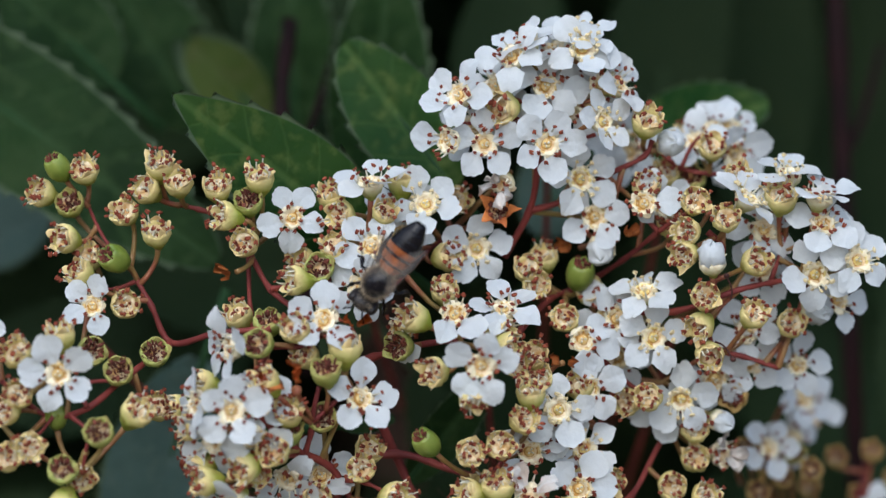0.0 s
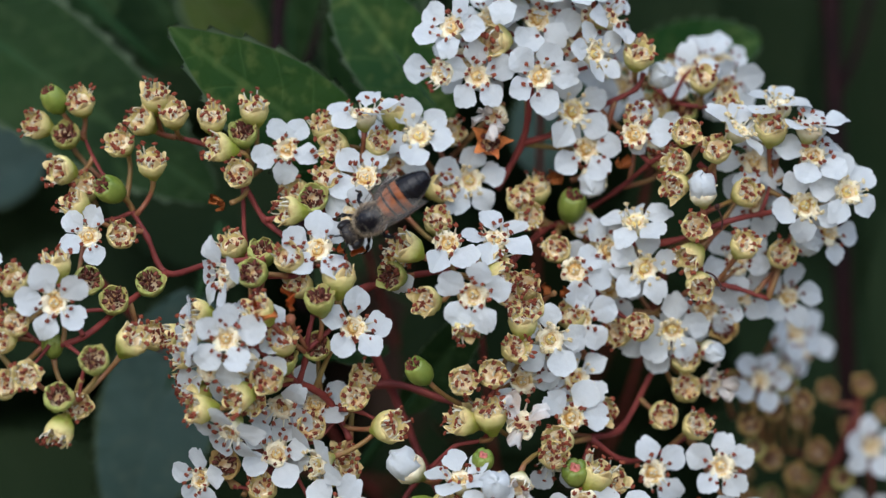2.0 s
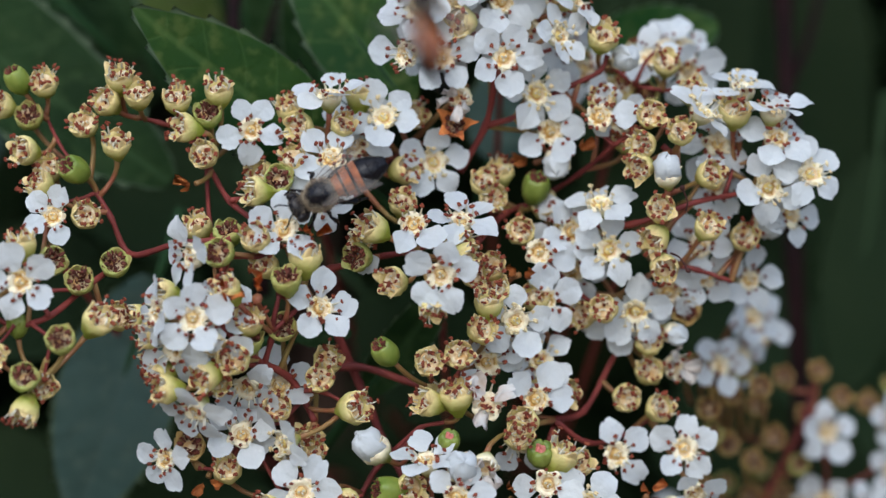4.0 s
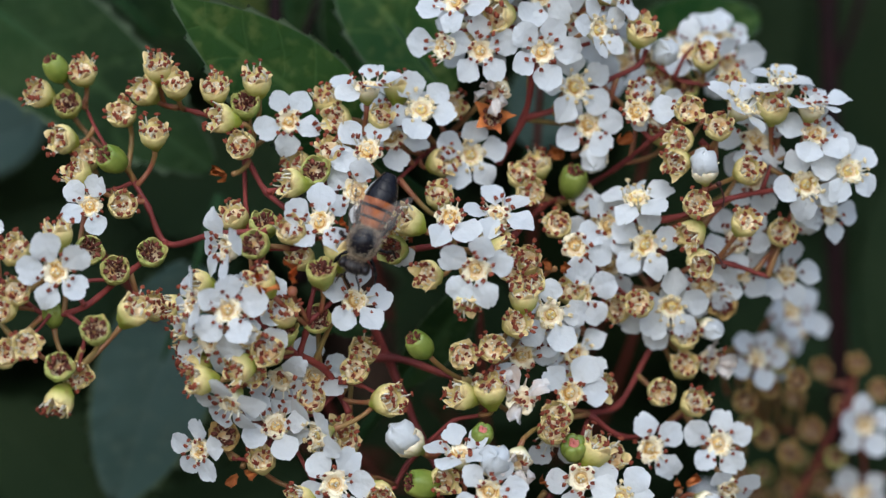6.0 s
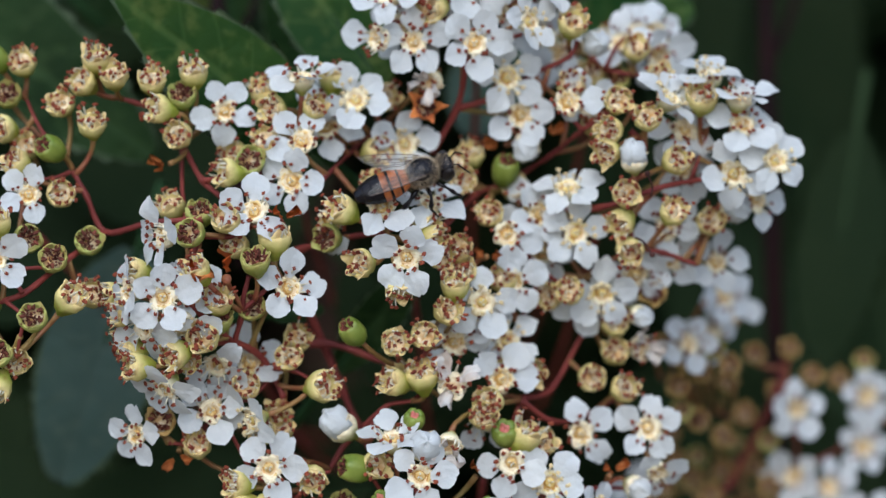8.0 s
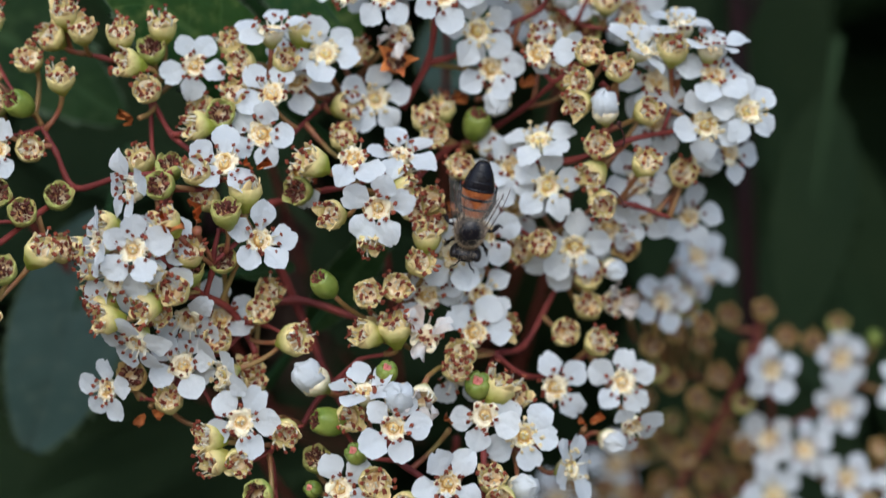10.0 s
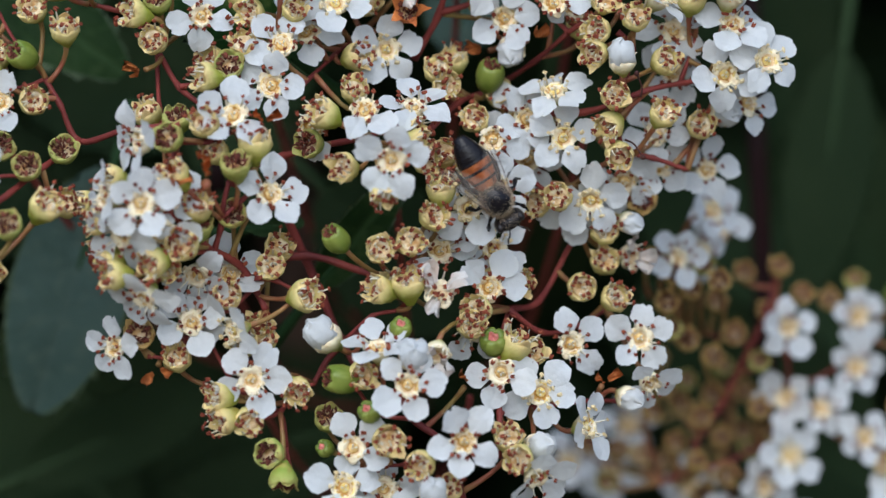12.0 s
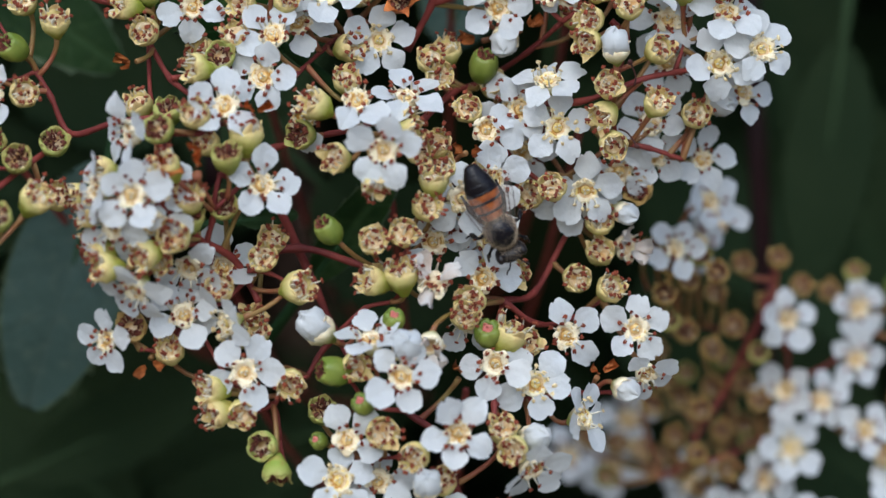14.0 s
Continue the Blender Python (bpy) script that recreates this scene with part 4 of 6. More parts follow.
def dense_cluster():
    h = Head("dense cluster of white flowers, green cups and dried orange petals", -18.2, 1.7, -12.2)
    h.stalk(1.4, (1.6, 120.0, -39.9), (-8.3, 65.8, -34.1), (-18.2, 11.7, -12.2))
    h.stalk(1.4, (-18.4, -8.9, -15.7), (-15.4, -6.4, -15.8), (-12.7, -3.7, -17.3), (-11.1, -3.1, -19.8), (-9.8, -3.5, -22.3))
    h.stalk(1, (-15.4, -7.3, -15.8), (-14.6, -8.7, -13.2), (-14.2, -10.4, -10.6), (-13.6, -10.9, -8.1))
    h.stalk(0.8, (-14.3, -9.5, -11.9), (-12.1, -9.2, -10.0), (-10.2, -8.3, -8.2))
    h.stalk(0.9, (-15.4, -7.3, -15.8), (-18.9, -11.7, -12.5), (-21.3, -13.0, -9.9), (-23.2, -12.1, -7.4))
    h.stalk(1.2, (-18.5, -7.9, -15.7), (-20.8, -10.8, -11.2), (-20.8, -10.2, -7.5), (-19.0, -8.7, -3.7))
    h.stalk(0.8, (-18.4, -9.8, -15.7), (-21.4, -11.4, -15.6), (-24.5, -12.0, -14.9))
    h.stalk(0.8, (-11.1, -4.1, -19.7), (-13.6, -5.3, -22.2), (-16.1, -6.2, -22.8))
    h.stalk(0.8, (-11.0, -5.0, -18.7), (-8.5, -4.8, -19.1), (-6.0, -5.0, -20.4))
    h.stalk(0.9, (-19.0, -9.7, -3.7), (-15.8, -9.7, -3.7), (-13.4, -7.9, -2.5))
    h.grow("open", -20.41, -11.70, -9.96, 90, 25, 40)
    h.grow("open", -22.88, -16.18, -10.45, 0, 5, 15)
    h.grow("open", -27.11, -13.74, -9.76, 170, 60, 30)
    h.grow("open", -23.47, -12.32, -3.69, 185, 62, 330)
    h.grow("gcup", -20.29, -13.11, -3.19, 140, 25, 20)
    h.grow("cup", -16.29, -12.09, -1.53, 110, 28, 0)
    h.grow("open", -13.12, -10.45, -0.73, 90, 22, 90, 4)
    h.grow("cup", -19.55, -14.92, -7.09, 130, 55, 0)
    h.grow("gcup", -12.81, -13.32, -5.89, 95, 48, 0)
    h.grow("cup", -10.74, -10.55, -3.24, 90, 66, 0, 5, 1.15)
    h.grow("scrap", -9.99, -10.51, -1.87, 60, 40, 0)
    h.grow("scrap", -16.03, -14.78, -7.91, 100, 25, 20, 5, 1.7)
    h.grow("open", -9.02, -10.21, -9.40, 30, 30, 15)
    h.grow("cup", -16.92, -12.47, -10.57, 90, 40, 0)
    h.grow("gcup", -17.03, -10.76, -12.50, 90, 45, 0)
    h.grow("gcup", -13.35, -9.18, -11.43, 90, 18, 0)
    h.grow("cup", -18.74, -13.55, -14.89, 180, 12, 30, 5, 1.15)
    h.grow("cup", -8.20, -4.02, -15.16, 60, 30, 0)
    h.grow("cup", -9.19, -6.69, -17.21, 100, 8, 20)
    h.grow("cup", -4.94, -7.01, -20.56, 10, 45, 0, 5, 1.15)
    h.grow("cup", -22.15, -13.78, -17.05, 200, 50, 0, 5, 1.05)
    h.grow("cup", -20.42, -11.87, -17.58, 290, 20, 0)
    h.grow("cup", -26.52, -13.70, -18.29, 180, 62, 0)
    h.grow("cup", -27.85, -9.25, -15.79, 180, 60, 0)
    h.grow("cup", -26.63, -10.64, -7.58, 165, 66, 0, 5, 0.9)
    h.grow("cup", -28.35, -11.95, -12.43, 180, 66, 0, 5, 0.9)
    h.grow("cup", -27.06, -11.06, -16.97, 195, 66, 0, 5, 0.9)
    h.grow("cup", -29.83, -8.15, -10.33, 175, 70, 0, 5, 0.85)
    h.grow("open", -22.92, -12.11, -20.87, 235, 58, 30)
    h.grow("open", -17.26, -7.47, -18.61, 260, 40, 210, 4)
    h.grow("open", -13.68, -3.12, -18.19, 90, 30, 40)
    h.grow("cup", -13.93, -8.23, -20.47, 30, 8, 20)
    h.grow("open", -17.89, -7.67, -23.46, 90, 25, 70)
    h.grow("fresh", -13.41, -8.77, -24.42, 195, 60, 350)
    h.grow("cup", -10.46, -4.07, -23.89, 90, 35, 0)
    h.grow("cup", -12.25, -6.91, -25.61, 90, 30, 0)
    h.grow("open", -20.63, -13.14, -13.66, 290, 40, 240, 3)
    h.grow("open", -25.31, -13.14, -13.96, 210, 45, 150, 4)
    h.grow("cup", -15.54, -8.97, -4.37, 130, 40, 0)
    h.grow("gcup", -19.43, -7.20, -0.58, 90, 50, 0)
    h.grow("cup", -23.09, -4.91, 0.07, 120, 50, 0)


dense_cluster()


def hanging_cluster():
    h = Head("hanging cluster of white flowers, cups and a white bud", -13.1, 3.9, -30.6)
    h.stalk(1.4, (3.4, 120.0, -47.2), (-4.8, 66.9, -46.9), (-13.1, 13.9, -30.6))
    h.stalk(0.9, (-7.6, -5.2, -37.5), (-8.3, -5.2, -33.7), (-12.7, -5.5, -31.1), (-15.9, -5.3, -26.0))
    h.stalk(0.7, (-8.2, -6.2, -33.6), (-10.1, -6.3, -34.3), (-12.7, -6.4, -33.9))
    h.stalk(0.8, (-8.2, -6.2, -33.6), (-6.3, -5.7, -31.1), (-4.4, -5.2, -30.5))
    h.stalk(0.8, (-7.6, -6.2, -37.5), (-7.0, -6.3, -40.0))
    h.stalk(0.9, (-15.9, -5.3, -26.0), (-17.8, -5.6, -24.1), (-19.7, -5.7, -27.3), (-22.8, -6.4, -27.3))
    h.stalk(1.2, (2.5, -0.8, -24.3), (-0.1, 0.3, -25.6), (-2.7, 0.7, -27.6), (-4.6, -0.3, -30.7))
    h.grow("open", -26.42, -8.41, -26.23, 200, 30, 85, 5, 0.85)
    h.grow("tcup", -23.69, -7.10, -24.69, 60, 15, 0, 5, 1.05)
    h.grow("scrap", -21.75, -5.98, -28.74, 260, 40, 0)
    h.grow("cup", -19.60, -6.73, -27.25, 100, 30, 0)
    h.grow("open", -11.23, -9.46, -29.81, 0, 4, 65)
    h.grow("cup", -15.33, -9.47, -31.70, 170, 58, 0)
    h.grow("cup", -14.70, -9.42, -34.41, 200, 58, 0)
    h.grow("cup", -11.56, -9.38, -34.54, 270, 20, 0)
    h.grow("cup", -10.14, -5.42, -25.28, 90, 35, 0)
    h.grow("cup", -6.22, -8.69, -31.31, 300, 28, 10)
    h.grow("gcup", -9.49, -9.25, -37.90, 180, 18, 0)
    h.grow("gcup", -7.79, -9.29, -41.43, 270, 72, 0, 5, 0.95)
    h.grow("bud", -3.30, -6.78, -25.06, 140, 58, 0, 5, 1.15)
    h.grow("berry", -1.49, -8.56, -29.87, 170, 65, 0, 5, 0.95)


hanging_cluster()


def low_cluster():
    h = Head("low cluster of white flowers, cups and pink-tipped green buds", 13.5, 5.1, -33.0)
    h.stalk(1.4, (12.7, 120.0, -48.2), (13.1, 67.6, -48.6), (13.5, 15.1, -33.0))
    h.stalk(1.3, (12.1, -5.9, -43.9), (10.2, -7.2, -37.4), (6.4, -6.2, -34.3), (5.1, -6.3, -31.1))
    h.stalk(1, (15.9, -8.4, -38.6), (16.1, -6.7, -33.7), (16.1, -3.8, -30.6))
    h.stalk(1.1, (17.5, 2.5, -22.4), (21.2, 7.1, -21.6), (24.6, 8.4, -15.7), (26.8, 6.9, -12.0))
    h.stalk(1, (17.4, 0.4, -22.4), (21.4, 2.9, -25.1), (25.5, 7.0, -24.5), (28.9, 8.0, -22.6))
    h.stalk(1, (16.2, -5.7, -33.7), (20.6, -2.1, -33.3), (26.0, 2.9, -32.9), (30.0, 5.3, -33.0))
    h.stalk(0.8, (6.4, -7.2, -34.3), (2.6, -6.5, -33.7), (0.0, -4.7, -30.6))
    h.stalk(0.8, (10.2, -8.2, -37.4), (5.8, -7.0, -39.3), (1.3, -5.7, -39.4))
    h.stalk(1, (16.2, -4.8, -33.8), (16.1, -0.2, -27.6), (17.5, 1.4, -22.4))
    h.grow("open", 2.64, -9.73, -26.24, 100, 58, 160)
    h.grow("open", 5.91, -12.27, -30.35, 0, 6, 0)
    h.grow("bud", 6.54, -11.26, -27.13, 90, 20, 0, 5, 1.1)
    h.grow("cup", 1.05, -9.07, -29.41, 10, 18, 30)
    h.grow("pink", 5.16, -9.41, -23.92, 90, 40, 0)
    h.grow("pink", 1.50, -10.03, -33.15, 130, 40, 0)
    h.grow("pink", 15.46, -6.02, -25.56, 100, 35, 0, 5, 1.25)
    h.grow("pink", 13.67, -9.19, -33.85, 90, 40, 0)
    h.grow("pink", -3.42, -7.56, -37.39, 150, 40, 0, 5, 0.8)
    h.grow("open", -0.03, -9.42, -37.28, 60, 20, 330, 3)
    h.grow("cup", 3.90, -11.64, -36.52, 0, 10, 20, 5, 1.1)
    h.grow("gcup", -2.81, -6.31, -33.97, 90, 30, 0)
    h.grow("cup", 7.03, -12.37, -39.11, 200, 30, 0)
    h.grow("fresh", -1.03, -10.08, -41.64, 90, 10, 20)
    h.grow("open", 12.02, -13.36, -36.43, 0, 6, 45)
    h.grow("open", 16.26, -6.83, -29.22, 180, 5, 190, 3)
    h.grow("fresh", 20.74, -5.91, -31.49, 0, 6, 60)
    h.grow("open", 24.59, 1.37, -26.33, 0, 8, -40, 3)
    h.grow("open", 32.49, 3.00, -25.74, 0, 8, 18)
    h.grow("cup", 26.00, 3.50, -20.00, 0, 8, 30)
    h.grow("cup", 29.89, 3.01, -20.98, 40, 30, 0)
    h.grow("cup", 18.22, -5.30, -25.58, 60, 70, 0, 5, 1.2)
    h.grow("cup", 20.20, -3.39, -26.93, 30, 30, 0)
    h.grow("cup", 13.16, -6.33, -23.82, 20, 14, 0)
    h.grow("open", 13.34, -3.40, -24.87, 260, 40, 240, 2)
    h.grow("bud", 31.05, 1.00, -32.49, 330, 45, 0, 5, 0.85)
    h.grow("scrap", 28.11, 0.57, -30.84, 60, 30, 0)
    h.grow("open", 33.60, 2.06, -30.92, 300, 45, 60, 5, 0.85)
    h.grow("fresh", 26.29, -3.22, -35.29, 20, 58, 290)
    h.grow("cup", 17.83, -11.26, -38.58, 200, 25, 0)
    h.grow("cup", 17.00, -9.42, -36.05, 90, 35, 0)
    h.grow("bud", 20.37, -7.13, -37.47, 20, 40, 0)
    h.grow("open", 20.14, -9.67, -40.77, 300, 50, 20)
    h.grow("withered", 9.06, -10.16, -27.18, 260, 40, 0)
    h.grow("scrap", 12.46, -5.75, -30.53, 60, 40, 0)
    h.grow("cup", 10.17, -10.54, -41.63, 90, 30, 0)
    h.grow("open", 3.22, -7.02, -41.88, 90, 30, 10, 4)
    h.grow("bud", 8.59, -12.19, -42.13, 90, 30, 0)
    h.grow("open", 5.13, -10.74, -46.01, 90, 20, 10)
    h.grow("open", 12.68, -10.77, -47.28, 90, 20, 40)
    h.grow("cup", 17.09, -10.41, -45.44, 90, 20, 0)


low_cluster()


def back_cluster():
    h = Head("separate cluster of white flowers and tan cups further back", 49.4, 57.6, -34.5)
    h.stalk(1.0, (60.0, 150.0, -90.0), (54.7, 108.8, -70.3), (49.4, 67.6, -34.5))
    h.stalk(1.3, (42.6, 45.8, -40.9), (45.5, 45.6, -36.5), (48.6, 43.9, -30.3), (51.7, 42.4, -23.4), (53.0, 44.3, -19.1))
    h.stalk(0.7, (41.0, 44.1, -26.3), (45.3, 43.3, -26.7), (49.6, 42.8, -27.9))
    h.stalk(0.9, (52.4, 42.5, -23.4), (54.4, 44.5, -29.3), (55.1, 46.3, -33.7), (58.7, 46.9, -38.1))
    h.stalk(0.9, (39.0, 46.9, -45.3), (42.7, 47.0, -43.8), (46.3, 47.0, -43.1), (51.4, 47.0, -41.0))
    h.stalk(0.7, (55.1, 46.3, -33.7), (61.0, 47.8, -30.8), (63.6, 51.0, -26.6))
    h.stalk(0.7, (58.8, 47.9, -38.1), (63.2, 47.9, -41.0), (66.8, 48.0, -41.8))
    h.grow("open", 43.28, 28.48, -10.99, 20, 30, 40, 5, 0.95)
    h.grow("open", 42.25, 32.54, -15.96, 0, 20, 10, 5, 0.95)
    h.grow("open", 44.95, 35.29, -13.26, 40, 30, 10, 4, 0.95)
    h.grow("open", 53.79, 38.85, -25.48, 0, 10, 20, 5, 0.92)
    h.grow("open", 63.90, 47.76, -24.29, 0, 10, 30, 5, 0.92)
    h.grow("open", 63.08, 44.32, -30.70, 0, 10, 80, 5, 0.92)
    h.grow("tcup", 56.14, 42.40, -21.27, 60, 20, 0, 5, 0.82)
    h.grow("tcup", 47.16, 38.85, -26.18, 90, 10, 0, 5, 0.902)
    h.grow("tcup", 45.06, 39.29, -22.05, 90, 20, 0, 5, 0.82)
    h.grow("gcup", 50.36, 39.54, -29.56, 90, 20, 0, 5, 0.82)
    h.grow("tcup", 48.53, 39.65, -18.50, 90, 25, 0, 5, 0.82)
    h.grow("tcup", 53.10, 40.97, -17.80, 90, 45, 0, 5, 0.82)
    h.grow("gbud", 68.19, 47.14, -21.37, 90, 50, 0, 5, 0.82)
    h.grow("tcup", 60.20, 47.27, -22.09, 120, 30, 0, 5, 0.82)
    h.grow("gcup", 63.51, 47.53, -19.55, 90, 40, 0, 5, 0.82)
    h.grow("open", 53.79, 42.14, -34.55, 200, 20, 120, 5, 0.92)
    h.grow("open", 58.57, 42.98, -35.83, 0, 20, 20, 5, 0.92)
    h.grow("fresh", 54.50, 42.10, -41.74, 0, 10, 40, 5, 1.012)
    h.grow("open", 63.98, 43.03, -39.66, 0, 15, 60, 5, 0.92)
    h.grow("tcup", 50.60, 41.88, -35.61, 90, 20, 0, 5, 0.82)
    h.grow("tcup", 43.31, 41.57, -36.66, 90, 25, 0, 5, 0.82)
    h.grow("tcup", 42.69, 41.91, -42.20, 90, 50, 0, 5, 0.82)
    h.grow("cup", 36.33, 49.81, -41.98, 0, 20, 10, 5, 0.82)
    h.grow("tcup", 40.49, 46.77, -40.20, 90, 20, 0, 5, 0.82)
    h.grow("tcup", 46.86, 45.03, -44.44, 0, 20, 10, 5, 0.82)
    h.grow("open", 51.47, 44.12, -45.69, 0, 20, 40, 5, 0.92)
    h.grow("tcup", 38.76, 43.09, -32.77, 90, 20, 0, 5, 0.82)
    h.grow("cup", 66.50, 42.98, -42.90, 90, 20, 0, 5, 0.82)
    h.grow("tcup", 37.42, 44.45, -36.08, 60, 30, 0, 5, 0.82)
    h.grow("tcup", 46.31, 46.89, -39.49, 90, 30, 0, 5, 0.82)
    h.grow("tcup", 68.39, 43.57, -35.73, 90, 20, 0, 5, 0.82)
    h.grow("gcup", 41.96, 46.87, -32.22, 90, 25, 0, 5, 0.82)
    h.grow("tcup", 45.44, 49.26, -34.15, 60, 20, 0, 5, 0.82)
    h.grow("tcup", 49.58, 50.48, -33.85, 120, 30, 0, 5, 0.82)
    h.grow("tcup", 38.61, 50.72, -29.45, 90, 30, 0, 5, 0.82)
    h.grow("gcup", 47.17, 52.13, -30.62, 90, 30, 0, 5, 0.82)
    h.grow("tcup", 52.98, 48.02, -38.84, 90, 30, 0, 5, 0.82)
    h.grow("tcup", 33.53, 51.77, -41.23, 90, 30, 0, 5, 0.82)
    h.grow("tcup", 29.96, 53.76, -40.61, 90, 30, 0, 5, 0.82)
    h.grow("gcup", 50.46, 52.00, -41.28, 90, 30, 0, 5, 0.82)
    h.grow("tcup", 44.57, 52.06, -47.15, 90, 30, 0, 5, 0.82)
    h.grow("tcup", 51.78, 43.40, -23.44, 90, 30, 0, 5, 0.82)
    h.grow("open", 68.29, 42.93, -46.50, 90, 20, 0, 5, 0.92)
    h.grow("gcup", 31.83, 47.91, -45.34, 90, 20, 0, 5, 0.82)
    h.grow("tcup", 41.30, 47.96, -44.64, 90, 20, 0, 5, 0.82)
    h.grow("open", 27.57, 57.87, -43.46, 90, 20, 50, 5, 1.012)
    h.grow("open", 35.51, 59.64, -38.74, 120, 20, 20, 5, 1.012)
    h.grow("open", 33.40, 61.91, -45.25, 120, 20, 60, 5, 1.012)
    h.grow("open", 43.77, 60.05, -47.01, 120, 20, 20, 5, 1.012)
    h.grow("tcup", 42.07, 57.42, -35.65, 90, 20, 0, 5, 0.82)
    h.grow("tcup", 50.51, 59.98, -39.54, 90, 20, 0, 5, 0.82)
    h.grow("tcup", 40.02, 59.90, -43.25, 90, 20, 0, 5, 0.82)
    h.grow("open", 72.30, 45.43, -27.87, 90, 20, 0, 5, 0.92)
    h.grow("open", 71.24, 43.34, -40.05, 90, 20, 30, 5, 0.92)
    h.grow("tcup", 71.37, 44.12, -33.60, 90, 20, 0, 5, 0.82)
    h.grow("open", 56.68, 42.39, -50.75, 90, 20, 30, 5, 0.92)
    h.grow("open", 46.23, 46.15, -50.32, 90, 20, 30, 5, 0.92)
    h.grow("tcup", 37.71, 27.00, -22.00, 90, 25, 0, 5, 0.85)
    h.grow("tcup", 40.94, 30.00, -20.33, 60, 25, 0, 5, 0.85)
    h.grow("tcup", 44.18, 28.00, -19.46, 120, 25, 0, 5, 0.85)
    h.grow("gcup", 42.34, 30.00, -17.40, 90, 25, 0, 5, 0.85)
    h.grow("tcup", 38.53, 26.00, -18.53, 90, 25, 0, 5, 0.85)
    h.grow("tcup", 40.91, 34.00, -26.73, 90, 25, 0, 5, 0.85)
    h.grow("tcup", 44.44, 38.00, -29.00, 60, 25, 0, 5, 0.85)
    h.grow("gcup", 38.49, 30.00, -25.21, 100, 25, 0, 5, 0.85)
    h.grow("open", 38.86, 24.00, -16.65, 30, 25, 0, 5, 0.85)
    h.grow("tcup", 35.97, 24.00, -16.78, 60, 25, 0, 5, 0.85)


back_cluster()


# ---- leaves ----
def leaf_mesh(name, long, half, fold, teeth, mat, seed, droop, edge_mat, pointed):
    """A leaf along x from its stem: two halves folded at the midrib, toothed edge, drooping tip, sunken side veins."""
    r = random.Random(seed)
    bm = bmesh.new()
    nu, nv = 96, 8
    rows = []
    ph = r.uniform(0, 6)
    for i in range(nu + 1):
        u = i / nu
        w = half * max(0.02, math.sin(math.pi * min(1, u * 0.97 + 0.02)) ** 0.58 * (1 - 0.15 * u) * 1.06)
        if pointed:
            w = half * max(0.01, (u + 0.01) ** 0.6 * (1 - u) ** 0.95 / 0.355)
        saw = (u * teeth) % 1.0
        row = []
        for j in range(-nv, nv + 1):
            v = math.copysign(1.0 if abs(j) == nv else 0.965 * abs(j) / (nv - 1), j)
            tooth = 0.12 * half * saw ** 2 if abs(j) == nv and 0.08 < u < 0.975 else 0
            x = long * u + (0.05 * long / teeth * 4 * saw if abs(j) == nv else 0) * 0.5
            y = w * v + math.copysign(tooth, v)
            vein = 0.004 * half * math.cos((u * 9 - abs(v) * 1.6) * 2 * math.pi)
            z = abs(v) * w * math.tan(radians(fold)) - droop * long * u * u + 0.03 * half * math.sin(7 * u + ph + 2 * v) + vein * min(1, 4 * abs(v))
            row.append(bm.verts.new((x, y, z)))
        rows.append(row)
    for a, b in zip(rows, rows[1:]):
        for j in range(2 * nv):
            f = bm.faces.new((a[j], a[j + 1], b[j + 1], b[j]))
            f.material_index = 1 if j in (0, 2 * nv - 1) else 0
    bmesh.ops.solidify(bm, geom=list(bm.faces), thickness=0.25)
    return done(name, bm, mat, edge_mat)


def leaf(tone, base, tip, half, roll, fold, label, seed, pointed=False):
    """A leaf from base to tip, both in mm, its upper face turned to the viewer and rolled about its length."""
    p, q = Vector(base), Vector(tip)
    ahead = (q - p).normalized()
    face = Vector((0, -1, 0.25))
    face = (face - ahead * face.dot(ahead)).normalized()
    turn = Matrix((ahead, face.cross(ahead), face)).transposed().to_4x4() @ pose(0, 0, 0, roll)
    thing = tagged(new("leaf"), label, "leaf", "leaves behind the flowers")
    thing.matrix_basis = Matrix.Translation(mm(*base)) @ turn
    # "deep" takes the green that has shade mixed into its colour
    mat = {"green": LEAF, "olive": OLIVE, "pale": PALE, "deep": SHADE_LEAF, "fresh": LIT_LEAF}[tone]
    long = (q - p).length
    teeth = 1.0 if tone == "olive" else max(8, round(long / 3.6))
    part("blade", leaf_mesh("blade", long, half, fold, teeth, mat, seed, 0.04, mat if tone == "deep" else EDGE, pointed), thing)
    bm = bmesh.new()
    spots = [(long * u, 0, -0.04 * long * u * u - 0.42 + 0.03 * half * math.sin(7 * u)) for u in (0, 0.2, 0.4, 0.6, 0.8, 0.96)]
    tube(bm, [(-9, 0, -0.4)] + spots, [0.8, 0.6, 0.5, 0.4, 0.3, 0.2, 0.1], 7)
    part("midrib", done("midrib", bm, mat if tone == "deep" else RIB), thing)


leaf("green", (-74.2, 34.0, 38.8), (-27.8, 30.0, 6.5), 8.8, -6, 8, "serrated dark green leaf with pale toothed edge", 1)
leaf("fresh", (-6.9, 7.0, 6.7), (-30.2, -0.5, 24.8), 6.3, 4, 6, "pointed serrated green leaf with yellowish mottling", 2, True)
leaf("fresh", (1.2, 15.0, 14.2), (-12.0, 19.0, 31.8), 5.7, -10, 8, "serrated green leaf with a pale edge", 3)
leaf("green", (-9.8, 42.0, 13.9), (-6.9, 40.0, 42.8), 6.8, 20, 6, "dark green leaf with a toothed edge", 4)
leaf("olive", (-23.2, 52.0, 24.0), (-32.8, 50.0, 34.3), 4.6, 0, 6, "olive green leaf with a rounded tip", 5)
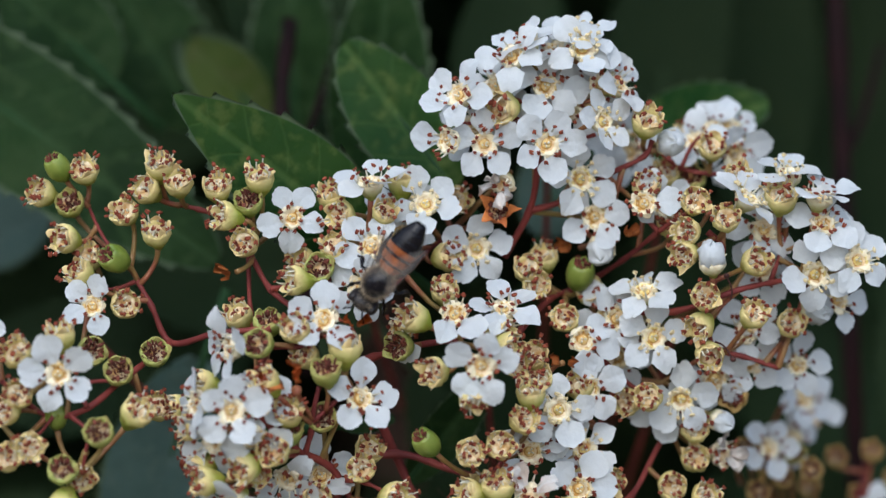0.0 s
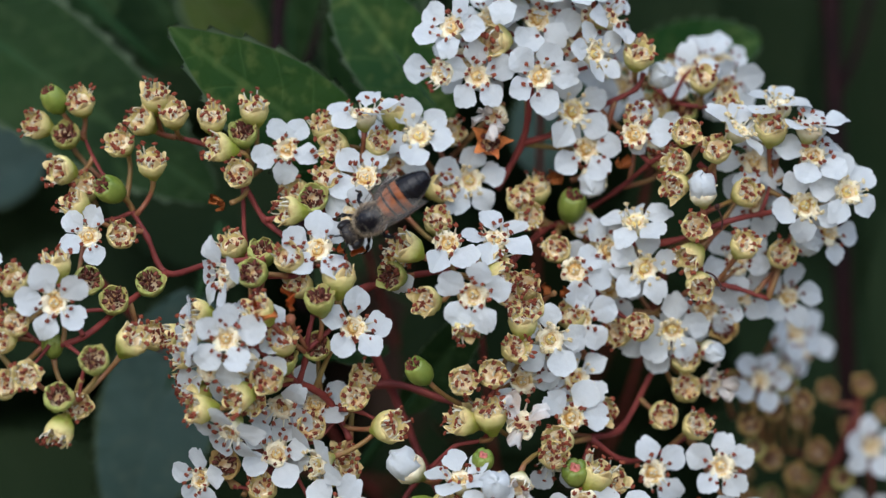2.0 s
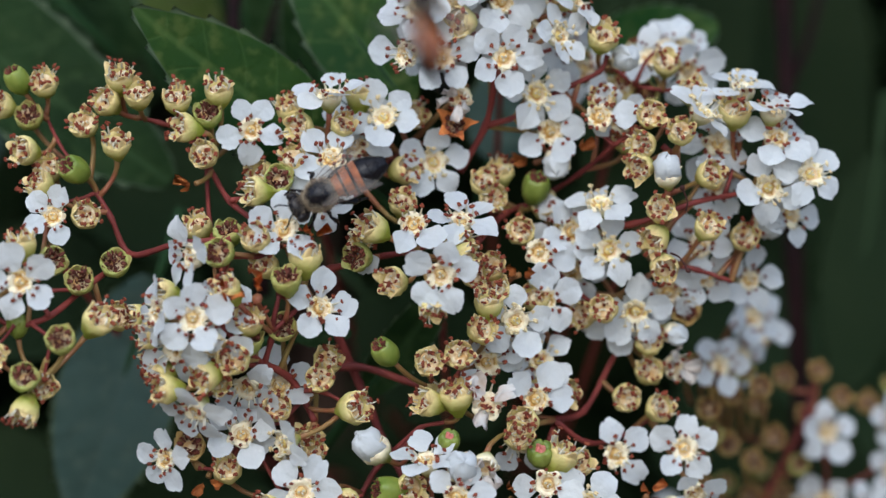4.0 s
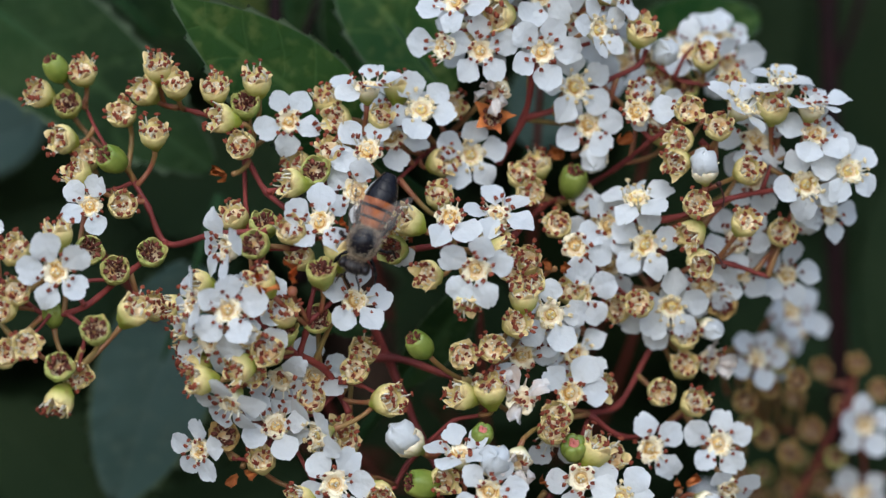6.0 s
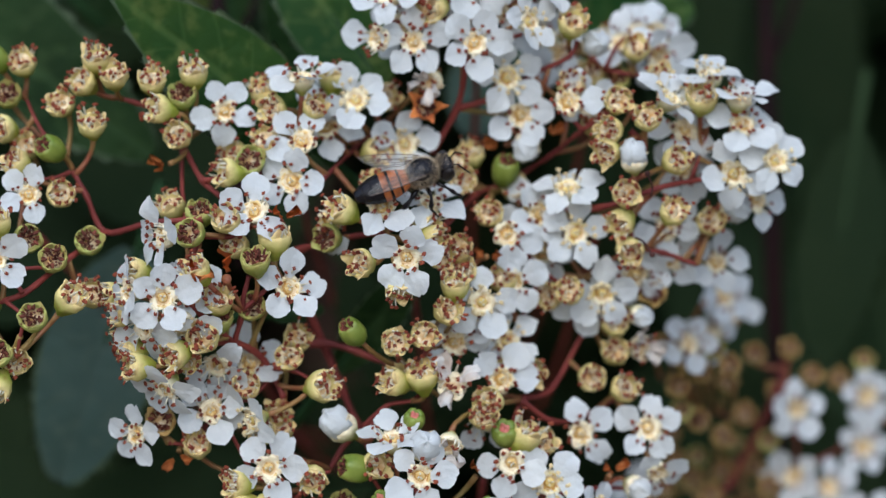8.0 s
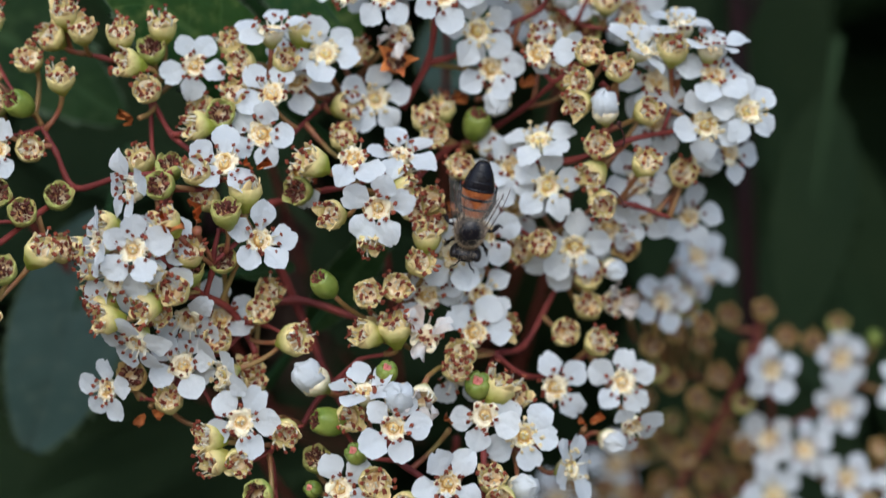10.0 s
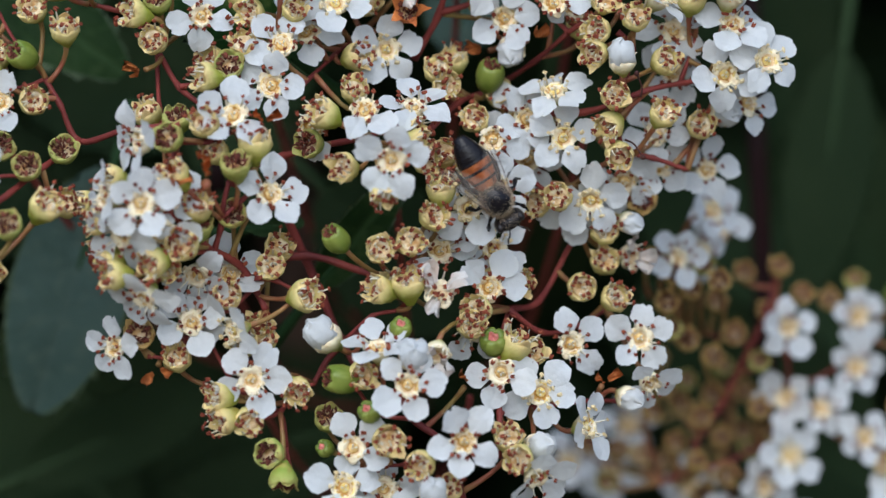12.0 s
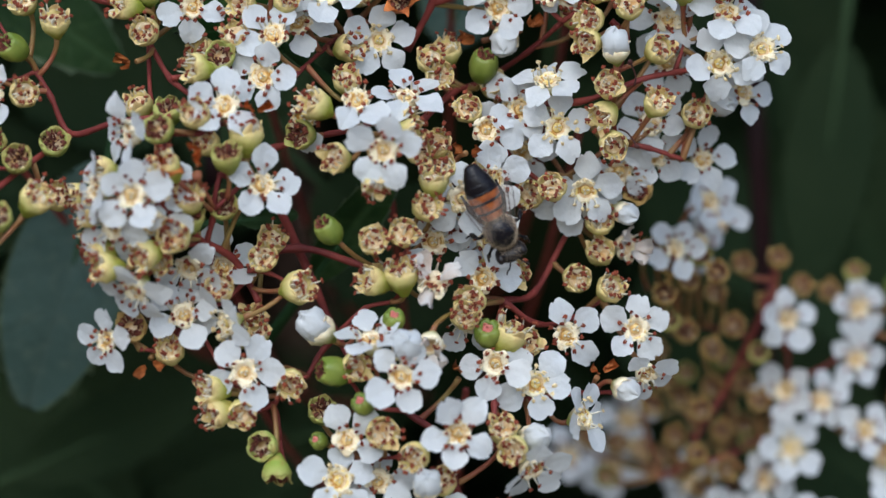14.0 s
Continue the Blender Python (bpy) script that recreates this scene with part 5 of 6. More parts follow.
leaf("deep", (-31.0, 70.0, 29.0), (-46.3, 72.0, 50.5), 6.1, 0, 8, "leaf deep in the shrub, shade painted into its green", 6)
leaf("deep", (-22.5, 80.0, 26.5), (-29.0, 85.0, 54.9), 5.5, 20, 8, "leaf deep in the shrub, shade painted into its green", 7)
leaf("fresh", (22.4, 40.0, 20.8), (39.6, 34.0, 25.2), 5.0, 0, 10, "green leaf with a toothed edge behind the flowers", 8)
leaf("deep", (65.3, 70.0, 10.4), (59.9, 62.0, -20.9), 6.0, 0, 2, "leaf deep in the shrub, shade painted into its green", 9)
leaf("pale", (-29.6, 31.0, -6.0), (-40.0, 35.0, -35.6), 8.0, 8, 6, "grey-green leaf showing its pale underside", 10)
leaf("deep", (-43.6, 60.0, -45.3), (-16.9, 62.0, -33.5), 4.9, 10, 8, "leaf deep in the shrub, shade painted into its green", 11)
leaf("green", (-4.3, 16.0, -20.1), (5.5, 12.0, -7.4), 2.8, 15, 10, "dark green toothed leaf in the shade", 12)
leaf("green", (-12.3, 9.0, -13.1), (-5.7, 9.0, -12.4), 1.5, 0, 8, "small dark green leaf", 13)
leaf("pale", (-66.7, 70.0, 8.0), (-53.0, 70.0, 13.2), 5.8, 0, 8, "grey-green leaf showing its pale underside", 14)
leaf("deep", (-17.0, 62.0, 3.2), (-45.2, 66.0, 7.1), 9.0, 0, 8, "leaf deep in the shrub, shade painted into its green", 15)
leaf("deep", (-26.1, 64.0, 1.7), (-42.2, 66.0, -16.4), 6.8, 0, 8, "leaf deep in the shrub, shade painted into its green", 16)
leaf("deep", (-36.9, 95.0, 28.1), (-60.8, 95.0, 46.6), 8.9, 0, 8, "leaf deep in the shrub, shade painted into its green", 17)
leaf("deep", (78.0, 110.0, -30.0), (67.4, 105.0, 8.1), 9.2, 0, 8, "leaf deep in the shrub, shade painted into its green", 18)
leaf("deep", (44.0, 110.0, 9.6), (48.8, 115.0, 57.1), 7.5, 0, 8, "leaf deep in the shrub, shade painted into its green", 19)
leaf("deep", (64.1, 120.0, -2.0), (61.8, 120.0, 55.0), 9.4, 10, 8, "leaf deep in the shrub, shade painted into its green", 20)
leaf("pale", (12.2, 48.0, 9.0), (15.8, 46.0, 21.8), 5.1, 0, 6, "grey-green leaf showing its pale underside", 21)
leaf("deep", (3.0, 80.0, 26.4), (13.1, 80.0, 51.1), 5.9, 0, 8, "leaf deep in the shrub, shade painted into its green", 22)
leaf("deep", (75.4, 92.0, -51.9), (36.3, 84.0, -24.4), 12.1, 0, 8, "leaf deep in the shrub, shade painted into its green", 23)
leaf("deep", (56.7, 90.0, -40.5), (40.3, 84.0, -19.6), 8.0, 0, 8, "leaf deep in the shrub, shade painted into its green", 24)
leaf("deep", (-9.3, 80.0, -42.1), (-33.0, 84.0, -47.8), 7.1, 0, 8, "leaf deep in the shrub, shade painted into its green", 25)
leaf("deep", (-30.0, 72.0, -52.0), (-62.0, 74.0, -26.0), 9.5, 0, 8, "leaf deep in the shrub, shade painted into its green", 26)
leaf("deep", (-6.0, 78.0, -46.0), (-34.0, 78.0, -62.0), 9.0, 12, 8, "leaf deep in the shrub, shade painted into its green", 27)
leaf("deep", (-36.0, 70.0, -8.0), (-66.0, 74.0, -8.0), 10.0, 6, 8, "leaf deep in the shrub, shade painted into its green", 28)
leaf("deep", (28.0, 90.0, 16.0), (34.0, 92.0, 58.0), 8.5, -8, 8, "leaf deep in the shrub, shade painted into its green", 29)
leaf("deep", (-12.0, 84.0, 14.0), (-16.0, 86.0, 52.0), 8.5, 8, 8, "leaf deep in the shrub, shade painted into its green", 30)
leaf("deep", (-4.0, 60.0, -8.0), (14.0, 62.0, -26.0), 9.0, 0, 8, "leaf deep in the shrub, shade painted into its green", 31)
leaf("green", (-32.7, 62.0, 23.8), (-44.4, 60.0, 44.6), 7.5, 6, 8, "dark green leaf with a toothed edge", 32)
leaf("green", (-20.3, 66.0, 23.2), (-20.5, 64.0, 46.3), 6.0, -12, 8, "dark green leaf with a toothed edge", 33)
leaf("green", (-42.6, 50.0, 29.1), (-56.1, 48.0, 42.0), 7.0, 10, 8, "dark green leaf with a toothed edge", 34)


def twig(label, width, *points):
    """A woody twig of the shrub; its shade is painted in as a near-black red."""
    thing = tagged(new("twig"), label, "twig", "twigs of the shrub")
    thing.location = mm(*points[0])
    line = curve_through([Vector(p) - Vector(points[0]) for p in points], 6)
    bm = bmesh.new()
    tube(bm, line, [width * 0.5 * (1 + 0.08 * math.sin(1.3 * k) + (0.15 if k % 6 == 0 else 0)) for k in range(len(line))], 10)
    part("shoot", done("shoot", bm, SHADED_STALK), thing)
    for k in (4, 9):
        root = line[k]
        out = Vector((rnd.uniform(-14, 14), rnd.uniform(4, 16), 16))
        bm = bmesh.new()
        tube(bm, curve_through([root, root + out * 0.5 + Vector((0, 0, -2)), root + out], 4), [width * 0.28 - 0.01 * width * i for i in range(9)], 8)
        part("side_shoot", done("side_shoot", bm, SHADED_STALK), thing)


twig("red-brown woody twig of the shrub, shade painted into its colour", 2.6, (50.9, 70.0, 72.3), (52.3, 70.0, 34.1), (53.2, 70.0, 7.3), (54.0, 70.0, -8.8), (54.6, 70.0, -24.1), (55.2, 70.0, -39.4))
twig("red-brown woody twig of the shrub, shade painted into its colour", 2.0, (-17.0, 42.0, -8.4), (-18.4, 44.0, 10.1), (-20.8, 47.0, 25.0), (-20.2, 56.0, 37.0))

# ---- the shrub behind, and the ground ----
def foliage():
    """The mass of leaves of the shrub, behind and around the flowers, from near the ground to above. The leaves out of
    view are added to keep sky light off the background.
    """
    r = np.random.RandomState(5)
    us = np.linspace(0, 1, 7)
    ws = np.array([0.02, 0.55, 0.9, 1.0, 0.85, 0.5, 0.02])
    unit = np.array([(u, w * v, abs(v) * w * 0.15 - 0.12 * u * u) for u, w in zip(us, ws) for v in (-1, 0, 1)])
    quads = np.array([(3 * i + j, 3 * i + j + 1, 3 * i + j + 4, 3 * i + j + 3) for i in range(6) for j in range(2)])
    verts, faces = [], []
    count = 0
    while count < 9000:
        x, z = r.uniform(-750, 750), r.uniform(-1030, 620)
        y = r.uniform(95, 620)
        if y < 160 and abs(x) < 75 and abs(z) < 60:
            continue
        if y < 110 + 0.00022 * x * x + 0.0003 * max(0, z - 250) ** 2 or (x / 780) ** 2 + (max(0, z) / 640) ** 2 > 1:
            continue
        long, wide = r.uniform(55, 95), r.uniform(13, 22)
        turn = np.array(Euler((r.uniform(-0.9, 0.9), r.uniform(-0.7, 1.2), r.uniform(0, 6.283))).to_matrix())
        verts.append((unit * (long, wide, wide)) @ turn.T + (x, y, z))
        faces.append(quads + count * len(unit))
        count += 1
    while count < 17500:
        x, y, z = r.uniform(-800, 800), r.uniform(380, 1150), r.uniform(-1030, 640)
        if (x / 800) ** 2 + ((y - 600) / 560) ** 2 + (max(0, z) / 640) ** 2 > 1:
            continue
        long, wide = r.uniform(90, 140), r.uniform(24, 36)
        turn = np.array(Euler((r.uniform(-1.9, -1.0), r.uniform(-0.5, 0.5), r.uniform(0, 6.283))).to_matrix())
        verts.append((unit * (long, wide, wide)) @ turn.T + (x, y, z))
        faces.append(quads + count * len(unit))
        count += 1
    me = bpy.data.meshes.new("foliage")
    me.from_pydata((np.concatenate(verts) * 0.001 + np.array(MIDDLE)).tolist(), [], np.concatenate(faces).tolist())
    # same shade-darkened green as the leaves deep behind the flowers
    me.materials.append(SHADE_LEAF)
    tagged(new("foliage", me), "dense leaves of the shrub, shade painted into their green", "foliage", "", "stuff")


foliage()


def shrub_stems():
    """The woody stems that carry the leaves and flower heads."""
    for k, (x, y, top, lean) in enumerate(((-220, 330, 420, 90), (40, 300, 380, -120), (260, 360, 450, -60), (-40, 420, 560, 40))):
        stem = tagged(new("shrub_stem"), "brown woody stem of the shrub rising from the soil", "stem", "stems of the shrub")
        stem.location = mm(x, y, -1100)
        bm = bmesh.new()
        tall = top + 1100
        line = curve_through([(0, 0, -20), (lean * 0.3, 10, tall * 0.35), (lean * 0.4, -20, tall * 0.7), (lean, 0, tall)], 6)
        tube(bm, line, [11 - 8 * i / len(line) for i in range(len(line))], 10)
        part("trunk", done("trunk", bm, BARK), stem)
        for b in range(5):
            root = line[5 + 2 * b]
            out = Vector((rnd.uniform(-160, 160), rnd.uniform(-130, 60), rnd.uniform(60, 190)))
            bm = bmesh.new()
            tube(bm, curve_through([root, root + out * 0.5 + Vector((0, 0, -15)), root + out], 4), [3.6 - 0.25 * i for i in range(9)], 7)
            part("branch", done("branch", bm, BARK), stem)


shrub_stems()


# Never in view: a pale surface added to bounce light at the flowers from below.
def ground():
    bm = bmesh.new()
    n = 80
    grid = []
    for i in range(n + 1):
        row = []
        for j in range(n + 1):
            u, v = 2 * i / n - 1, 2 * j / n - 1
            x, y = 400 * u * abs(u) ** 3 + 1.5 * u, 400 * v * abs(v) ** 3 + 1.5 * v
            row.append(bm.verts.new((x, y, 0.03 * noise.noise((x * 1.5, y * 1.5, 0)))))
        grid.append(row)
    for a, b in zip(grid, grid[1:]):
        for j in range(n):
            bm.faces.new((a[j], b[j], b[j + 1], a[j + 1]))
    me = bpy.data.meshes.new("ground")
    bm.to_mesh(me)
    bm.free()
    me.materials.append(BOUNCE_SOIL)
    tagged(new("ground", me), "unseen ground below the shrub, made pale to bounce light up", "ground", "", "structure")


ground()


# ---- honeybees: x ahead, z up, millimetres ----
def shell_mesh(name, x0, x1, sizes, mats, mat_of):
    """A ring of the body from x0 to x1 through (half width, half height) sizes, open towards both ends and lipped behind."""
    bm = bmesh.new()
    n, sides = len(sizes), 26
    rings = []
    for k, (w, h) in enumerate(sizes):
        x = x0 + (x1 - x0) * k / (n - 1)
        rings.append([bm.verts.new((x, w * math.cos(2 * math.pi * s / sides), h * math.sin(2 * math.pi * s / sides))) for s in range(sides)])
    for k, (a, b) in enumerate(zip(rings, rings[1:])):
        for s in range(sides):
            bm.faces.new((a[s], a[(s + 1) % sides], b[(s + 1) % sides], b[s])).material_index = mat_of(k / (n - 1))
    bm.faces.new(rings[0]).material_index = 1
    bm.faces.new(rings[-1]).material_index = 1
    return done(name, bm, *mats)


def girth(x):
    """Half width and half height of the abdomen at x."""
    u = (-1.3 - x) / 6.5
    w = 1.80 * max(0.0, math.sin(math.pi * min(1.0, 0.13 + 0.80 * u))) ** 0.62 * (1.0 if u < 0.5 else 1 - 0.35 * (u - 0.5) ** 1.5)
    return w, w * 0.86


def fur_mesh(seed, n, centre, radii, long, keep):
    """Short hairs that stand out all over an ellipsoid."""
    r = random.Random(seed)
    bm = bmesh.new()
    while n:
        d = Vector((r.gauss(0, 1), r.gauss(0, 1), r.gauss(0, 1))).normalized()
        if not keep(d):
            continue
        n -= 1
        p = Vector(centre) + Vector((d.x * radii[0], d.y * radii[1], d.z * radii[2])) * 0.97
        tip = p + (d + Vector((r.uniform(-0.5, 0.3), r.uniform(-0.4, 0.4), r.uniform(-0.4, 0.4)))) * long * r.uniform(0.6, 1.2)
        side = d.orthogonal().normalized() * 0.020
        up = d.cross(side)
        a, b, c, e = (bm.verts.new(q) for q in (p + side, p - 0.5 * side + up, p - 0.5 * side - up, tip))
        for f in ((a, b, e), (b, c, e), (c, a, e)):
            bm.faces.new(f)
    return done("fur", bm, FUR)


def wing_meshes(long, wide):
    """The film of a wing along x, and its veins."""
    bm = bmesh.new()
    n = 16
    front, back = [], []
    for i in range(n + 1):
        u = i / n
        f = 0.10 * wide * math.sin(math.pi * u) + 0.10 * wide
        w = wide * (math.sin(math.pi * u ** 0.62) ** 0.75 if 0 < u < 1 else 0) + 0.06
        ripple = 0.10 * math.sin(9 * u)
        front.append(bm.verts.new((long * u, f, 0.05 + 0.05 * ripple)))
        back.append(bm.verts.new((long * u * 0.98, f - w, ripple)))
    for i in range(n):
        bm.faces.new((front[i], front[i + 1], back[i + 1], back[i]))
    film = done("wing", bm, WING)
    veins = []

    def at(u, v):
        f = 0.10 * wide * math.sin(math.pi * u) + 0.10 * wide
        w = wide * (math.sin(math.pi * u ** 0.62) ** 0.75 if 0 < u < 1 else 0)
        return (long * u, f - w * v, 0.06 + 0.1 * v * math.sin(9 * u))

    for line, thick in (([(0, 0), (0.3, 0.0), (0.6, 0.0), (0.93, 0.04)], 0.07), ([(0, 0), (0.05, 0.12), (0.3, 0.22), (0.55, 0.30), (0.80, 0.35)], 0.055),
                        ([(0, 0), (0.06, 0.25), (0.25, 0.5), (0.45, 0.62), (0.6, 0.85)], 0.05), ([(0.55, 0.0), (0.60, 0.15), (0.62, 0.3), (0.60, 0.5)], 0.045),
                        ([(0.35, 0.22), (0.38, 0.4), (0.36, 0.57)], 0.045), ([(0.55, 0.30), (0.62, 0.5), (0.74, 0.78)], 0.04), ([(0.70, 0.05), (0.74, 0.2), (0.72, 0.34)], 0.04)):
        bm = bmesh.new()
        tube(bm, curve_through([at(*p) for p in line], 3), [thick * 0.62] * (3 * (len(line) - 1) + 1), 5)
        veins.append(done("vein", bm, VEIN))
    return film, veins


def leg_mesh(hip, knee, heel, toe, stout):
    bm = bmesh.new()
    tube(bm, curve_through([hip, knee], 3), [0.26 * stout, 0.34 * stout, 0.34 * stout, 0.2 * stout], 8)
    tube(bm, curve_through([knee, heel], 3), [0.2 * stout, 0.30 * stout, 0.42 * stout, 0.24 * stout], 8)
    mid = (Vector(heel) + Vector(toe)) / 2 + Vector((0, 0, 0.15))
    tube(bm, curve_through([heel, mid, toe], 3), [0.22 * stout, 0.24 * stout, 0.2 * stout, 0.15, 0.14, 0.12, 0.14], 7)
    return done("leg", bm, SHELL)


def honeybee(label):
    bee = tagged(new("honeybee"), label, "bee", "honeybees")
    bm = bmesh.new()
    xs = [-1.3 - 6.5 * k / 16 for k in range(17)]
    tube(bm, [(x, 0, -0.1) for x in xs], [max(0.05, girth(x)[0] * 0.86) for x in xs], 18)
    abdomen = part("abdomen", done("abdomen", bm, SHELL), bee)
    # six overlapping plates; the front ones amber with a dark hind edge, the hind ones black
    for k, (a, b, dark) in enumerate(((-1.35, -2.5, 0.72), (-2.4, -3.75, 0.70), (-3.65, -4.8, 0.74), (-4.6, -5.7, 0.0), (-5.6, -6.75, 0.0), (-6.65, -7.75, 0.0))):
        sizes = []
        for i in range(9):
            w, h = girth(a + (b - a) * i / 8)
            lip = 1.0 + 0.025 * (i / 8)
            sizes.append((max(0.05, w * lip), max(0.05, h * lip)))
        part("plate", shell_mesh("plate", a, b, sizes, (AMBER, SHELL), lambda u, d=dark: 1 if u >= d else 0), abdomen)
    part("fur", fur_mesh(3, 160, (-2.6, 0, 0), (1.6, 1.8, 1.6), 0.32, lambda d: d.x > 0.1), abdomen)
    bm = bmesh.new()
    blob(bm, Matrix.LocRotScale((0.35, 0, 0.15), None, (1.95, 1.7, 1.65)), 0, 20, 14)
    thorax = part("thorax", done("thorax", bm, SHELL), bee)
    part("fur", fur_mesh(1, 3400, (0.35, 0, 0.15), (1.95, 1.7, 1.65), 0.40, lambda d: rnd.random() < (1.0 if d.z < 0.45 else 0.45 if d.z < 0.72 else 0.09)), thorax, None, "short tan fur round a dark back")
    bm = bmesh.new()
    blob(bm, Matrix.LocRotScale((2.95, 0, -0.35), Euler((0, 0.5, 0)), (0.95, 1.65, 1.5)), 0, 18, 12)
    blob(bm, Matrix.LocRotScale((3.35, 0, -1.55), Euler((0, 0.4, 0)), (0.5, 0.7, 0.7)), 0, 10, 8)
    head = part("head", done("head", bm, SHELL), bee)
    for side in (-1, 1):
        bm = bmesh.new()
        blob(bm, Matrix.LocRotScale((3.05, 1.25 * side, -0.3), Euler((0, 0.4, 0.25 * side)), (0.72, 0.55, 1.15)), 0, 14, 10)
        part("eye", done("eye", bm, EYE), head, None, "large glossy black eye")
        bm = bmesh.new()
        tube(bm, curve_through([(3.7, 0.35 * side, 0.0), (4.5, 0.85 * side, 0.35), (4.9, 1.2 * side, -0.3), (5.5, 1.4 * side, -1.3)], 4),
             [0.10, 0.09, 0.09, 0.09, 0.09, 0.10, 0.10, 0.10, 0.10, 0.10, 0.10, 0.09, 0.07], 7)
        part("antenna", done("antenna", bm, SHELL), head)
    part("fur", fur_mesh(2, 700, (2.95, 0, -0.3), (0.95, 1.6, 1.45), 0.4, lambda d: abs(d.y) < 0.62), head)
    wings = []
    for side in (-1, 1):
        for name, root, long, wide, height in (("forewing", (0.6, 1.25 * side, 1.35), 7.2, 2.55, 0.10), ("hindwing", (-0.35, 1.2 * side, 1.2), 5.3, 1.7, 0.0)):
            film, veins = wing_meshes(long, wide)
            w = part(name, film, bee, None, "clear brown-veined " + name)
            w["spot"] = (root[0], root[1], root[2] + height, side)
            for vein in veins:
                part("vein", vein, w)
            wings.append(w)
        part("leg", leg_mesh((1.3, 0.8 * side, -1.2), (2.4, 2.0 * side, -1.5), (3.2, 2.4 * side, -2.8), (3.9, 2.5 * side, -3.8), 0.68), bee)
        part("leg", leg_mesh((0.3, 0.9 * side, -1.4), (0.4, 2.5 * side, -1.4), (-0.1, 3.1 * side, -3.0), (0.4, 3.6 * side, -4.1), 0.75), bee)
        part("leg", leg_mesh((-0.7, 0.9 * side, -1.3), (-1.9, 1.8 * side, -1.6), (-3.2, 2.0 * side, -2.8), (-4.2, 2.1 * side, -3.8), 1.0), bee)
    return bee, wings


BEE, BEE_WINGS = honeybee("honeybee with amber-banded abdomen crawling over white flowers")
VISITOR, VISITOR_WINGS = honeybee("honeybee with amber-banded abdomen flying past the flowers")


def bee_pose(x, y, z, heading, pitch, roll):
    """Ahead is heading degrees in the upright plane (0 right, 90 up), the back to the viewer; pitch dips the head, roll leans to its right."""
    h = radians(heading)
    ahead, up = Vector((math.cos(h), 0, math.sin(h))), Vector((0, -1, 0))
    turn = Matrix((ahead, up.cross(ahead), up)).transposed().to_4x4()
    return Matrix.Translation(mm(x, y, z)) @ turn @ pose(0, 0, 0, 0, pitch, 0) @ pose(0, 0, 0, roll, 0, 0)


def wing_pose(w, spread, lift):
    """A wing swept back, spread by so many degrees from the body and lifted at its tip."""
    x, y, z, side = w["spot"]
    flip = pose(0, 0, 0, 180 if side > 0 else 0, 0, 0)
    return Matrix.Translation(Vector((x, y, z)) * 0.001) @ pose(0, 0, 0, 0, 0, 180 - side * spread) @ pose(0, 0, 0, 0, -lift, 0) @ flip


